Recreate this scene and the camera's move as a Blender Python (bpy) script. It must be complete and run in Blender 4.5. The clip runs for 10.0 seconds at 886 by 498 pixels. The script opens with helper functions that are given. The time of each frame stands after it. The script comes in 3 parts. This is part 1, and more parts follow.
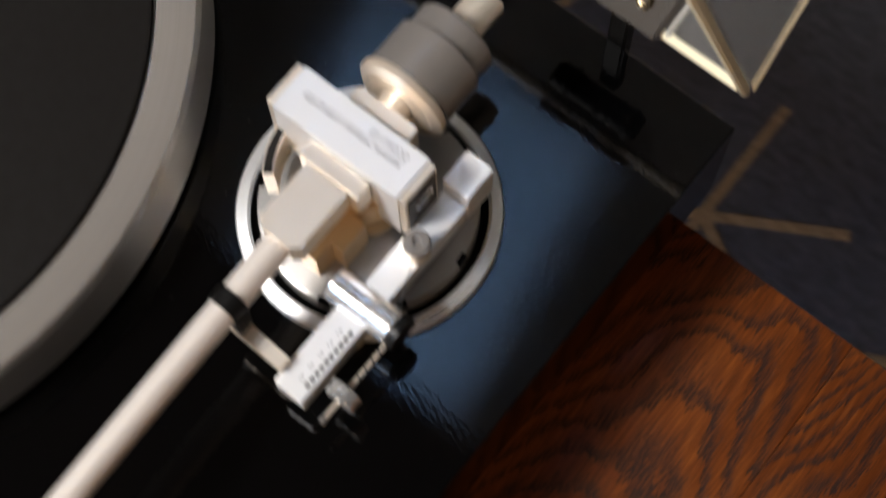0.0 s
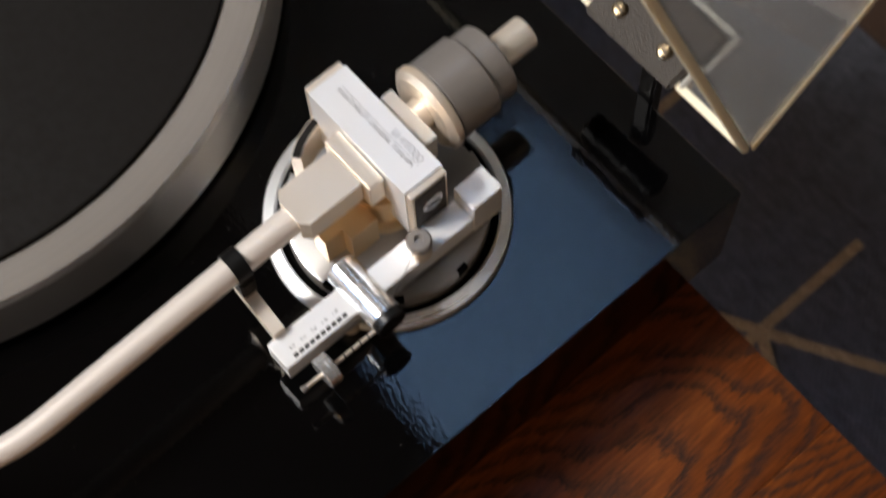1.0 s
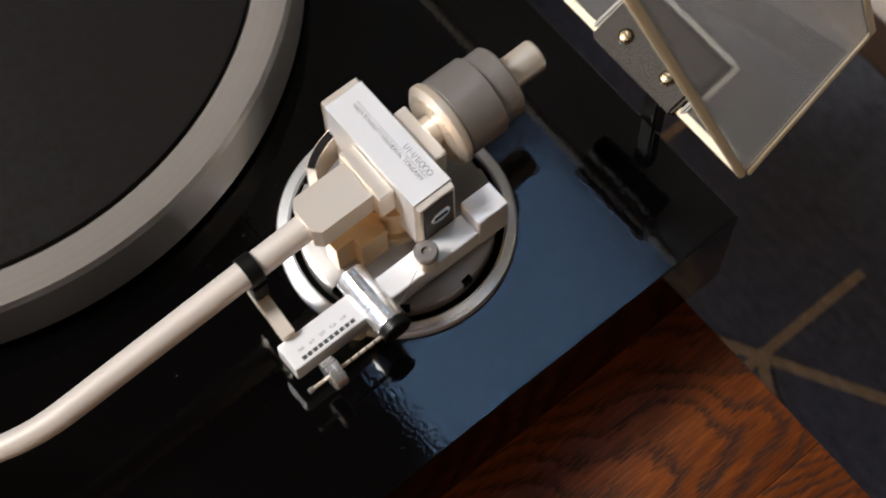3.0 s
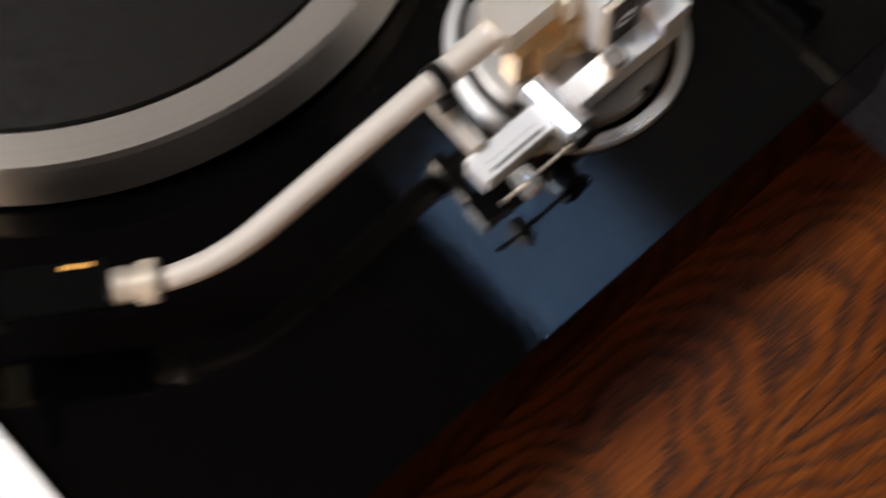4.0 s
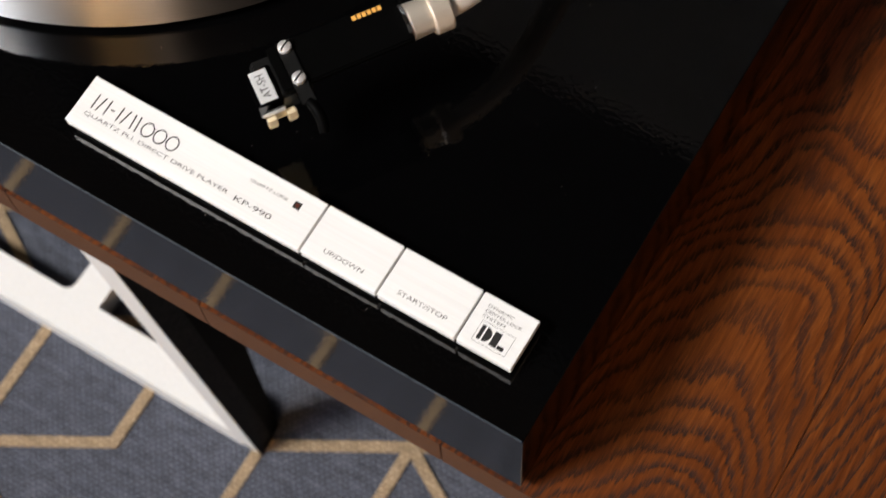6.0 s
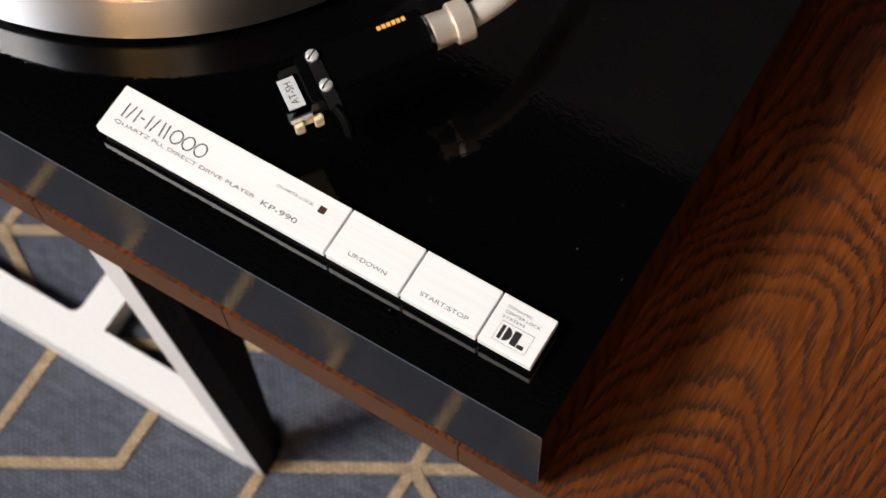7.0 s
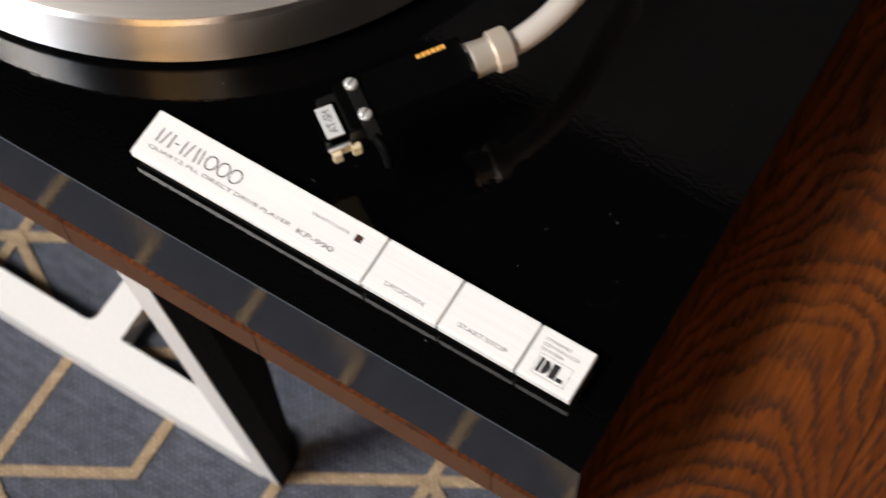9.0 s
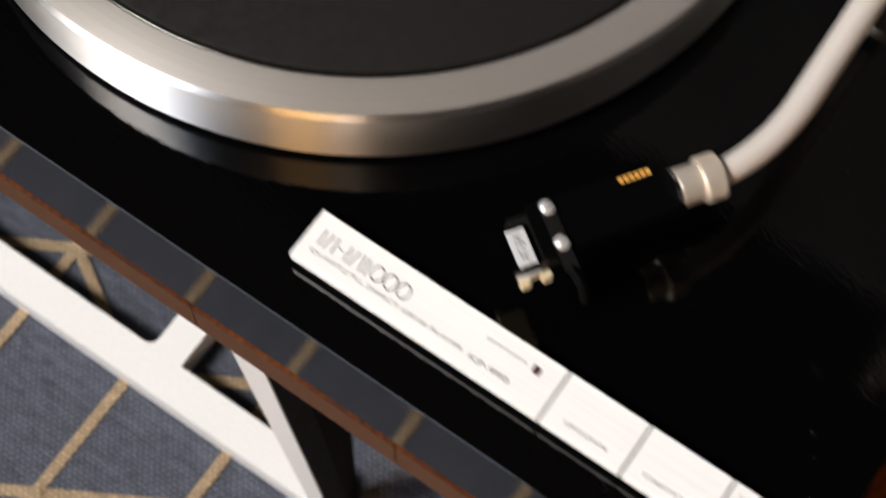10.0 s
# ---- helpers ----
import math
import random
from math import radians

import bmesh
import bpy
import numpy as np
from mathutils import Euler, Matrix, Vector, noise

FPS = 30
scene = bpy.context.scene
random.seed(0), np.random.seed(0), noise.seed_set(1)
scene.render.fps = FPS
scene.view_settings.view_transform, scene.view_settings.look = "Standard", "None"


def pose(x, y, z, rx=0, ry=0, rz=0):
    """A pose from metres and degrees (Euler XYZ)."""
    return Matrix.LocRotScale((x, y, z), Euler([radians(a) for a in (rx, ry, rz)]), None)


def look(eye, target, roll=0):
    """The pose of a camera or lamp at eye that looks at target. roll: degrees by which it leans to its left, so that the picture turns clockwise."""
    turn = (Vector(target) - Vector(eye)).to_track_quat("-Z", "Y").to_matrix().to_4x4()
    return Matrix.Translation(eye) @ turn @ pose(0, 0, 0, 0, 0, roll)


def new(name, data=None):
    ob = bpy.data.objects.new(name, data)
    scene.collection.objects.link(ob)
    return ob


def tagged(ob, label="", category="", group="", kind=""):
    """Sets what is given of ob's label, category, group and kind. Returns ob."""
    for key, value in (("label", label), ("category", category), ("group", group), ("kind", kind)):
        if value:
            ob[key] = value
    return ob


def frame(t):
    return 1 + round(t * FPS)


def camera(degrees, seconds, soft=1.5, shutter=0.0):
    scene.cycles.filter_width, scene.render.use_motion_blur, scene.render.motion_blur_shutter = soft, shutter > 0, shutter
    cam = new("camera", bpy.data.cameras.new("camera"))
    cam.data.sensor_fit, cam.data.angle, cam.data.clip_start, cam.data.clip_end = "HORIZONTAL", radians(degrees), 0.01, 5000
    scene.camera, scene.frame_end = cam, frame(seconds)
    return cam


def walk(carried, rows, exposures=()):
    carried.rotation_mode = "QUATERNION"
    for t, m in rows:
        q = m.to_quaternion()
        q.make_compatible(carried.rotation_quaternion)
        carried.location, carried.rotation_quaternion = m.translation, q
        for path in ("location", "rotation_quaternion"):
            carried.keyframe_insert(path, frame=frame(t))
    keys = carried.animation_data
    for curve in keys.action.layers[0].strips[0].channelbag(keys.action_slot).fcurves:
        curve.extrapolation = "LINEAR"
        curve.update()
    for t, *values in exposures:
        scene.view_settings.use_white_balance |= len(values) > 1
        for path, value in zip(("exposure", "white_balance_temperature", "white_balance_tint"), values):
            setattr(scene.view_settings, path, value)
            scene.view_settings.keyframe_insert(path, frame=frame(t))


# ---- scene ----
cam = camera(29.53, 10.0, soft=1.5, shutter=0.8)
# seconds, eye, target, roll
PATH = [
    (0, (0.0663, 0.1595, 0.5600), (-0.0354, 0.2756, 0.0845), -2.61),
    (0.2, (0.1068, 0.1552, 0.5459), (-0.0175, 0.2696, 0.0753), -6.55),
    (0.5, (0.1258, 0.1464, 0.5520), (-0.0060, 0.2638, 0.0842), -3.85),
    (1, (0.1326, 0.1507, 0.5824), (-0.0184, 0.2669, 0.1201), -3.76),
    (1.5, (0.1414, 0.1419, 0.6043), (-0.0182, 0.2659, 0.1470), -2.89),
    (2, (0.1434, 0.1383, 0.6070), (-0.0140, 0.2645, 0.1495), -1.39),
    (3.3, (0.1440, 0.1450, 0.6025), (-0.0130, 0.2523, 0.1401), -4.42),
    (3.5, (0.1494, 0.1434, 0.5992), (-0.0080, 0.2367, 0.1339), -7.59),
    (4, (0.1219, 0.0467, 0.5699), (-0.0185, 0.1698, 0.1061), -1.11),
    (4.5, (0.0899, -0.0168, 0.5712), (-0.0409, 0.1060, 0.1045), -7.44),
    (5, (0.0654, -0.0715, 0.5631), (-0.0513, 0.0623, 0.0957), -5.35),
    (5.5, (0.0618, -0.1099, 0.5531), (-0.0465, 0.0412, 0.0889), -3.82),
    (5.7, (0.0671, -0.1177, 0.5439), (-0.0418, 0.0301, 0.0788), -5.41),
    (6.8, (0.0701, -0.1506, 0.5524), (-0.0410, 0.0087, 0.0917), -4.09),
    (7, (0.0687, -0.1520, 0.5567), (-0.0424, 0.0095, 0.0967), -3.69),
    (7.5, (0.0675, -0.1526, 0.5609), (-0.0441, 0.0080, 0.1008), -3.46),
    (8, (0.0650, -0.1512, 0.5636), (-0.0457, 0.0099, 0.1034), -3.19),
    (8.5, (0.0623, -0.1494, 0.5617), (-0.0483, 0.0119, 0.1015), -3.03),
    (9, (0.0504, -0.1465, 0.5559), (-0.0603, 0.0134, 0.0953), -3.38),
    (9.5, (0.0093, -0.1433, 0.5439), (-0.0995, 0.0132, 0.0816), -1.68),
    (10, (-0.0411, -0.1246, 0.5305), (-0.1451, 0.0295, 0.0664), 1.01),
]
walk(cam, [(t, look(e, g, r)) for t, e, g, r in PATH])
cam.data.dof.use_dof = True
cam.data.dof.focus_distance = 0.57
cam.data.dof.aperture_fstop = 22.0

# ---- world and lights ----
world = bpy.data.worlds.new("world")
scene.world = world
world.use_nodes = True
wn = world.node_tree.nodes
sky = wn.new("ShaderNodeTexSky")
sky.sky_type = "NISHITA"
sky.sun_disc = False
sky.sun_elevation, sky.sun_rotation = radians(35), radians(220)
world.node_tree.links.new(sky.outputs[0], wn["Background"].inputs[0])
wn["Background"].inputs[1].default_value = 0.08
scene.view_settings.exposure = 0.0


def area(name, eye, target, sx, sy, power, colour):
    lamp = bpy.data.lights.new(name, "AREA")
    lamp.shape, lamp.size, lamp.size_y = "RECTANGLE", sx, sy
    lamp.energy, lamp.color = power, colour
    ob = new(name, lamp)
    ob.matrix_world = look(eye, target)
    return ob


# daylight entering by the roof window, in front and to one side of the table
area("skylight_south", (-2.4, -3.0, 4.9), (-0.1, 0.2, 0.0), 1.5, 1.2, 545, (1.0, 0.95, 0.9))
# blue sky in the high wall window, mirrored by the raised cover and then by the lacquer
area("window_daylight", (-1.675, -4.99, 3.92), (-1.675, 0.0, 3.92), 1.25, 1.6, 98, (0.32, 0.58, 1.0))

# the long low window in the same wall
area("low_window_daylight", (-2.475, -4.99, 1.05), (-2.475, 0.0, 1.05), 3.8, 1.1, 26, (0.78, 0.88, 1.0))

# ---- materials ----


def material(name, colour, rough=0.5, metal=0.0, coat=0.0, spec=0.5):
    m = bpy.data.materials.new(name)
    m.use_nodes = True
    b = m.node_tree.nodes["Principled BSDF"]
    b.inputs["Base Color"].default_value = (*colour, 1)
    b.inputs["Roughness"].default_value = rough
    b.inputs["Metallic"].default_value = metal
    b.inputs["Coat Weight"].default_value = coat
    b.inputs["Specular IOR Level"].default_value = spec
    return m


def node(m, kind, **values):
    n = m.node_tree.nodes.new(kind)
    for key, value in values.items():
        n.inputs[key.replace("_", " ")].default_value = value
    return n


def link(m, a, b):
    m.node_tree.links.new(a, b)


def bsdf(m):
    return m.node_tree.nodes["Principled BSDF"]


def coords(m, scale=(1, 1, 1)):
    tc = m.node_tree.nodes.new("ShaderNodeTexCoord")
    mp = m.node_tree.nodes.new("ShaderNodeMapping")
    mp.inputs["Scale"].default_value = scale
    link(m, tc.outputs["Object"], mp.inputs[0])
    return mp.outputs[0]


def ramp(m, fac, *stops):
    r = m.node_tree.nodes.new("ShaderNodeValToRGB")
    el = r.color_ramp.elements
    while len(el) < len(stops):
        el.new(0.5)
    for e, (pos, col) in zip(el, stops):
        e.position = pos
        e.color = (*col, 1) if len(col) == 3 else (col[0], col[0], col[0], 1)
    link(m, fac, r.inputs[0])
    return r.outputs[0]


def grain(m, scale, stretch=(1, 1, 1), rough=None, bump=0.0, detail=3.0, distance=0.0005, tint=None):
    """Fine noise for a surface: roughness between two values, relief, and a slight change of colour."""
    n = node(m, "ShaderNodeTexNoise", Scale=scale, Detail=detail)
    link(m, coords(m, stretch), n.inputs["Vector"])
    if rough:
        link(m, ramp(m, n.outputs[0], (0.3, (rough[0],)), (0.7, (rough[1],))), bsdf(m).inputs["Roughness"])
    if tint:
        link(m, ramp(m, n.outputs[0], (0.3, tint[0]), (0.7, tint[1])), bsdf(m).inputs["Base Color"])
    if bump:
        bp = node(m, "ShaderNodeBump", Strength=bump, Distance=distance)
        link(m, n.outputs[0], bp.inputs["Height"])
        link(m, bp.outputs[0], bsdf(m).inputs["Normal"])
    return m


black_gloss = material("black_lacquer", (0.0008, 0.0008, 0.0009), 0.06)
grain(black_gloss, 520, rough=(0.03, 0.06), bump=0.08, detail=2, distance=0.0004)
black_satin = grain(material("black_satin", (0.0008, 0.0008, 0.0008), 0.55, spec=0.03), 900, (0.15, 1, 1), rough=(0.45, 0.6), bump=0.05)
black_plastic = grain(material("black_plastic", (0.0035, 0.0035, 0.0035), 0.4, spec=0.3), 1500, rough=(0.3, 0.5), bump=0.08)
black_ink = material("black_ink", (0.006, 0.006, 0.006), 0.6)
grey_ink = material("grey_ink", (0.05, 0.05, 0.05), 0.6)
gold_ink = material("gold_ink", (0.75, 0.38, 0.08), 0.45)
rubber = grain(material("rubber", (0.005, 0.0042, 0.0037), 0.75, spec=0.2), 260, rough=(0.65, 0.85), bump=0.05, tint=((0.0042, 0.0034, 0.0029), (0.0054, 0.0045, 0.0038)))


def lathed(name, colour, rough, lines, metal, stretch):
    """Turned metal: fine concentric tool lines that draw each light out across them."""
    m = material(name, colour, rough[0], metal)
    b = bsdf(m)
    sep = m.node_tree.nodes.new("ShaderNodeSeparateXYZ")
    tc = m.node_tree.nodes.new("ShaderNodeTexCoord")
    link(m, tc.outputs["Object"], sep.inputs[0])
    flat = m.node_tree.nodes.new("ShaderNodeCombineXYZ")
    link(m, sep.outputs["X"], flat.inputs[0])
    link(m, sep.outputs["Y"], flat.inputs[1])
    dist = m.node_tree.nodes.new("ShaderNodeVectorMath")
    dist.operation = "LENGTH"
    link(m, flat.outputs[0], dist.inputs[0])
    ring = m.node_tree.nodes.new("ShaderNodeCombineXYZ")
    link(m, dist.outputs["Value"], ring.inputs[0])
    link(m, sep.outputs["Z"], ring.inputs[2])
    n = node(m, "ShaderNodeTexNoise", Scale=lines, Detail=3.0, Roughness=0.7)
    link(m, ring.outputs[0], n.inputs["Vector"])
    link(m, ramp(m, n.outputs[0], (0.3, (rough[0],)), (0.7, (rough[1],))), b.inputs["Roughness"])
    shade = tuple(c * 0.86 for c in colour)
    link(m, ramp(m, n.outputs[0], (0.3, shade), (0.7, colour)), b.inputs["Base Color"])
    bp = node(m, "ShaderNodeBump", Strength=0.12, Distance=0.0001)
    link(m, n.outputs[0], bp.inputs["Height"])
    link(m, bp.outputs[0], b.inputs["Normal"])
    b.inputs["Anisotropic"].default_value = stretch
    b.inputs["Anisotropic Rotation"].default_value = 0.25
    tang = m.node_tree.nodes.new("ShaderNodeTangent")
    tang.direction_type, tang.axis = "RADIAL", "Z"
    link(m, tang.outputs[0], b.inputs["Tangent"])
    return m


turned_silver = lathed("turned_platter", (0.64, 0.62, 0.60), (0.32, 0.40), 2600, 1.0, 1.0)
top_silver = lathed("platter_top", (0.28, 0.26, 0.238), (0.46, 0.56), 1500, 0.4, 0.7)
silver = grain(material("platter_top", (0.48, 0.465, 0.45), 0.38, 0.6), 26, (1, 1, 1), rough=(0.32, 0.44), bump=0.02)
silver = grain(material("turned_aluminium", (0.8, 0.79, 0.78), 0.3, 0.6), 30, (1, 1, 60), rough=(0.28, 0.4), bump=0.03)
ring_silver = grain(material("ring_aluminium", (0.86, 0.88, 0.9), 0.3, 0.75), 30, (1, 1, 60), rough=(0.26, 0.36))
brushed = grain(material("brushed_aluminium", (0.88, 0.875, 0.86), 0.42, 0.2), 60, (0.3, 25, 25), rough=(0.36, 0.52), tint=((0.84, 0.84, 0.83), (0.9, 0.9, 0.89)))
champagne = grain(material("champagne_aluminium", (0.87, 0.78, 0.665), 0.38, 0.76), 3500, rough=(0.32, 0.44), bump=0.16, distance=0.0001)
tube_satin = grain(material("satin_tube", (0.86, 0.79, 0.73), 0.36, 0.45), 3500, rough=(0.32, 0.42), bump=0.1, distance=0.0001)
pearl = grain(material("silver_aluminium", (0.86, 0.87, 0.88), 0.4, 0.55), 300, (0.1, 8, 8), rough=(0.34, 0.46))
# Champagne metal tinted gold: the warm light under the yoke, put into colour.
warm_lit_metal = grain(material("warm_lit_champagne", (0.66, 0.47, 0.27), 0.4, 0.7), 3500, rough=(0.34, 0.46), bump=0.1, distance=0.0001)
grey_metal = grain(material("grey_anodised", (0.23, 0.212, 0.197), 0.38, 0.5), 1500, rough=(0.32, 0.45), bump=0.03)
chrome = grain(material("chrome", (0.78, 0.78, 0.79), 0.08, 1.0), 300, rough=(0.05, 0.14))
disc_metal = grain(material("polished_disc", (0.42, 0.41, 0.4), 0.4, 0.8), 300, rough=(0.32, 0.4))
drum_metal = grain(material("drum_chrome", (0.72, 0.72, 0.72), 0.2, 0.8), 300, rough=(0.16, 0.26))
brass = grain(material("brass", (0.15, 0.115, 0.07), 0.35, 1.0), 400, rough=(0.2, 0.38))
white_metal = grain(material("white_powder_coat", (0.74, 0.74, 0.73), 0.5), 500, rough=(0.4, 0.6), bump=0.08, tint=((0.7, 0.7, 0.69), (0.77, 0.77, 0.76)))
leg_shade_dark = grain(material("leg_shade_dark", (0.006, 0.0066, 0.0085), 0.6, spec=0.08), 300, rough=(0.55, 0.7), bump=0.04)
ivory = material("ivory_plastic", (0.72, 0.62, 0.42), 0.4)
brown_plate = grain(material("textured_bronze_paint", (0.032, 0.026, 0.020), 0.55, 0.3), 1500, rough=(0.5, 0.7), bump=0.9, distance=0.0004)
wall_paint = grain(material("wall_paint", (0.035, 0.032, 0.03), 0.8), 40, rough=(0.75, 0.9), bump=0.03)
# Near black for the unseen north wall, to cut light bounced behind the table.
bounce_stop = grain(material("bounce_stop_wall", (0.012, 0.011, 0.011), 0.8), 40, rough=(0.75, 0.9), bump=0.03)
dark_mirror_ceiling = grain(material("dark_mirror_ceiling", (0.012, 0.011, 0.011), 0.85), 30, rough=(0.8, 0.9), bump=0.03)
ceiling_paint = grain(material("ceiling_paint", (0.07, 0.056, 0.046), 0.85), 30, rough=(0.8, 0.9), bump=0.03)
plate_shade_brown = grain(material("plate_shade_brown", (0.030, 0.024, 0.019), 0.5, 0.3), 900, rough=(0.4, 0.6), bump=0.1)
led_dark = material("led_dark", (0.10, 0.03, 0.02), 0.25)
bulb_glow = bpy.data.materials.new("bulb_glass")
bulb_glow.use_nodes = True
bsdf(bulb_glow).inputs["Emission Color"].default_value = (1.0, 0.56, 0.2, 1)
bsdf(bulb_glow).inputs["Emission Strength"].default_value = 300.0
pale_glow = bulb_glow.copy()
pale_glow.name = "pale_bulb_glass"
bsdf(pale_glow).inputs["Emission Color"].default_value = (1.0, 0.74, 0.55, 1)
faint_glow = bpy.data.materials.new("dimmed_bulb_glass")
faint_glow.use_nodes = True
bsdf(faint_glow).inputs["Emission Color"].default_value = (1.0, 0.62, 0.26, 1)
bsdf(faint_glow).inputs["Emission Strength"].default_value = 5.0
hinge_black = grain(material("hinge_black", (0.002, 0.002, 0.002), 0.5, spec=0.12), 900, rough=(0.4, 0.6), bump=0.05)

acrylic = material("clear_acrylic", (0.9, 0.9, 0.88), 0.03)
bsdf(acrylic).inputs["Transmission Weight"].default_value = 0.93
bsdf(acrylic).inputs["IOR"].default_value = 1.52
acrylic_lip = material("moulded_acrylic_lip", (0.7, 0.69, 0.64), 0.15)
bsdf(acrylic_lip).inputs["Transmission Weight"].default_value = 0.6
acrylic_edge = material("acrylic_edge", (0.80, 0.74, 0.55), 0.25)
bsdf(acrylic_edge).inputs["Transmission Weight"].default_value = 0.12


def oak(name):
    """Dark-stained plain-sawn oak: growth rings cut into arches, drawn by rows of short open pores; the grain runs along y."""
    m = material(name, (0.2, 0.06, 0.015), 0.4, spec=0.3)
    add = m.node_tree.nodes.new

    def calc(op, a, b=None, c=None):
        n = add("ShaderNodeMath")
        n.operation = op
        for k, v in enumerate((a, b, c)):
            if v is None:
                continue
            if isinstance(v, (int, float)):
                n.inputs[k].default_value = v
            else:
                link(m, v, n.inputs[k])
        return n.outputs[0]

    def noise_at(vector, stretch, size, detail, rough=0.5):
        mp = add("ShaderNodeMapping")
        mp.inputs["Scale"].default_value = stretch
        link(m, vector, mp.inputs[0])
        n = node(m, "ShaderNodeTexNoise", Scale=size, Detail=detail, Roughness=rough)
        link(m, mp.outputs[0], n.inputs["Vector"])
        return n.outputs[0]

    rand = add("ShaderNodeObjectInfo").outputs["Random"]
    tc = add("ShaderNodeTexCoord")
    comb = add("ShaderNodeCombineXYZ")
    link(m, calc("MULTIPLY", rand, 3.0), comb.inputs[1])
    link(m, calc("MULTIPLY", rand, 9.0), comb.inputs[2])
    shift = add("ShaderNodeVectorMath")
    link(m, tc.outputs["Object"], shift.inputs[0])
    link(m, comb.outputs[0], shift.inputs[1])
    at = shift.outputs[0]
    sep = add("ShaderNodeSeparateXYZ")
    link(m, tc.outputs["Object"], sep.inputs[0])
    # slow wander of the stem, medium waves, and a fine saw edge along the fibres
    slow = noise_at(at, (1, 0.5, 1), 9.0, 1.5)
    slow_y = noise_at(at, (1, 0.7, 0.4), 13.0, 2.0)
    wave = noise_at(at, (1, 0.45, 1), 62.0, 2.0)
    saw = noise_at(at, (1, 0.12, 1), 1000.0, 2.0, 0.6)
    across = calc("ADD", calc("SUBTRACT", sep.outputs["X"], 0.022), calc("MULTIPLY", calc("SUBTRACT", slow, 0.5), 0.045))
    along = calc("ADD", calc("MULTIPLY", calc("SQRT", calc("ADD", sep.outputs["Y"], 0.01)), 0.17), calc("MULTIPLY", calc("SUBTRACT", slow_y, 0.5), 0.034))
    radius = calc("SQRT", calc("ADD", calc("MULTIPLY", across, across), calc("MULTIPLY", along, along)))
    radius = calc("ADD", radius, calc("MULTIPLY", wave, 0.0036))
    radius = calc("ADD", radius, calc("MULTIPLY", saw, 0.0030))
    ring = calc("FRACT", calc("MULTIPLY", radius, 285.0))
    bands = ramp(m, ring, (0.0, (0.1,)), (0.12, (1.0,)), (0.32, (0.8,)), (0.54, (0.24,)), (0.88, (0.03,)), (1.0, (0.1,)))
    # some rings are strong and some faint
    strong = ramp(m, noise_at(at, (1, 0.35, 1), 24.0, 2.0), (0.30, (0.7,)), (0.5, (1.0,)))
    pore = noise_at(at, (1, 0.075, 1), 1500.0, 3.0, 0.7)
    pores = ramp(m, pore, (0.40, (0.32,)), (0.53, (1.0,)))
    stray = ramp(m, pore, (0.57, (0.0,)), (0.70, (0.6,)))
    dark = calc("MAXIMUM", calc("MULTIPLY", calc("MULTIPLY", bands, pores), strong), stray)
    fibre = noise_at(at, (1, 0.05, 1), 700.0, 4.0, 0.7)
    cloud = noise_at(at, (1, 0.4, 1), 20.0, 3.0)
    tone = ramp(m, calc("MULTIPLY_ADD", cloud, 0.45, calc("MULTIPLY", fibre, 0.55)), (0.36, (0.050, 0.0106, 0.0015)), (0.5, (0.102, 0.0248, 0.0038)), (0.64, (0.185, 0.053, 0.0094)))
    mix = add("ShaderNodeMix")
    mix.data_type = "RGBA"
    link(m, dark, mix.inputs["Factor"])
    link(m, tone, mix.inputs["A"])
    mix.inputs["B"].default_value = (0.008, 0.0024, 0.0010, 1)
    link(m, mix.outputs["Result"], bsdf(m).inputs["Base Color"])
    link(m, ramp(m, dark, (0.0, (0.34,)), (1.0, (0.6,))), bsdf(m).inputs["Roughness"])
    bp = node(m, "ShaderNodeBump", Strength=0.3, Distance=0.0003)
    bp.invert = True
    link(m, dark, bp.inputs["Height"])
    link(m, bp.outputs[0], bsdf(m).inputs["Normal"])
    return m


end_grain = grain(material("oak_end_grain", (0.07, 0.03, 0.013), 0.6, spec=0.2), 420, (0.35, 1, 2.2), rough=(0.5, 0.7), bump=0.3, detail=4, tint=((0.042, 0.018, 0.008), (0.115, 0.052, 0.026)))
wood = oak("stained_oak")


def woven(name, colours, scale):
    m = material(name, colours[0], 0.95, spec=0.1)
    ch = m.node_tree.nodes.new("ShaderNodeTexBrick")
    ch.inputs["Scale"].default_value = scale
    ch.inputs["Color1"].default_value = (*colours[0], 1)
    ch.inputs["Color2"].default_value = (*colours[1], 1)
    ch.inputs["Mortar"].default_value = (*colours[2], 1)
    ch.inputs["Mortar Size"].default_value = 0.12
    ch.inputs["Brick Width"].default_value = 0.9
    ch.inputs["Row Height"].default_value = 0.6
    link(m, coords(m), ch.inputs["Vector"])
    n = node(m, "ShaderNodeTexNoise", Scale=55.0, Detail=4.0)
    link(m, coords(m, (1, 3, 1)), n.inputs["Vector"])
    mix = m.node_tree.nodes.new("ShaderNodeMix")
    mix.data_type = "RGBA"
    mix.blend_type = "MULTIPLY"
    mix.inputs["Factor"].default_value = 1.0
    link(m, ch.outputs[0], mix.inputs["A"])
    link(m, ramp(m, n.outputs[0], (0.3, (0.7,)), (0.7, (1.15,))), mix.inputs["B"])
    link(m, mix.outputs["Result"], bsdf(m).inputs["Base Color"])
    bp = node(m, "ShaderNodeBump", Strength=0.6, Distance=0.002)
    link(m, ch.outputs["Fac"], bp.inputs["Height"])
    bp.invert = True
    link(m, bp.outputs[0], bsdf(m).inputs["Normal"])
    return m


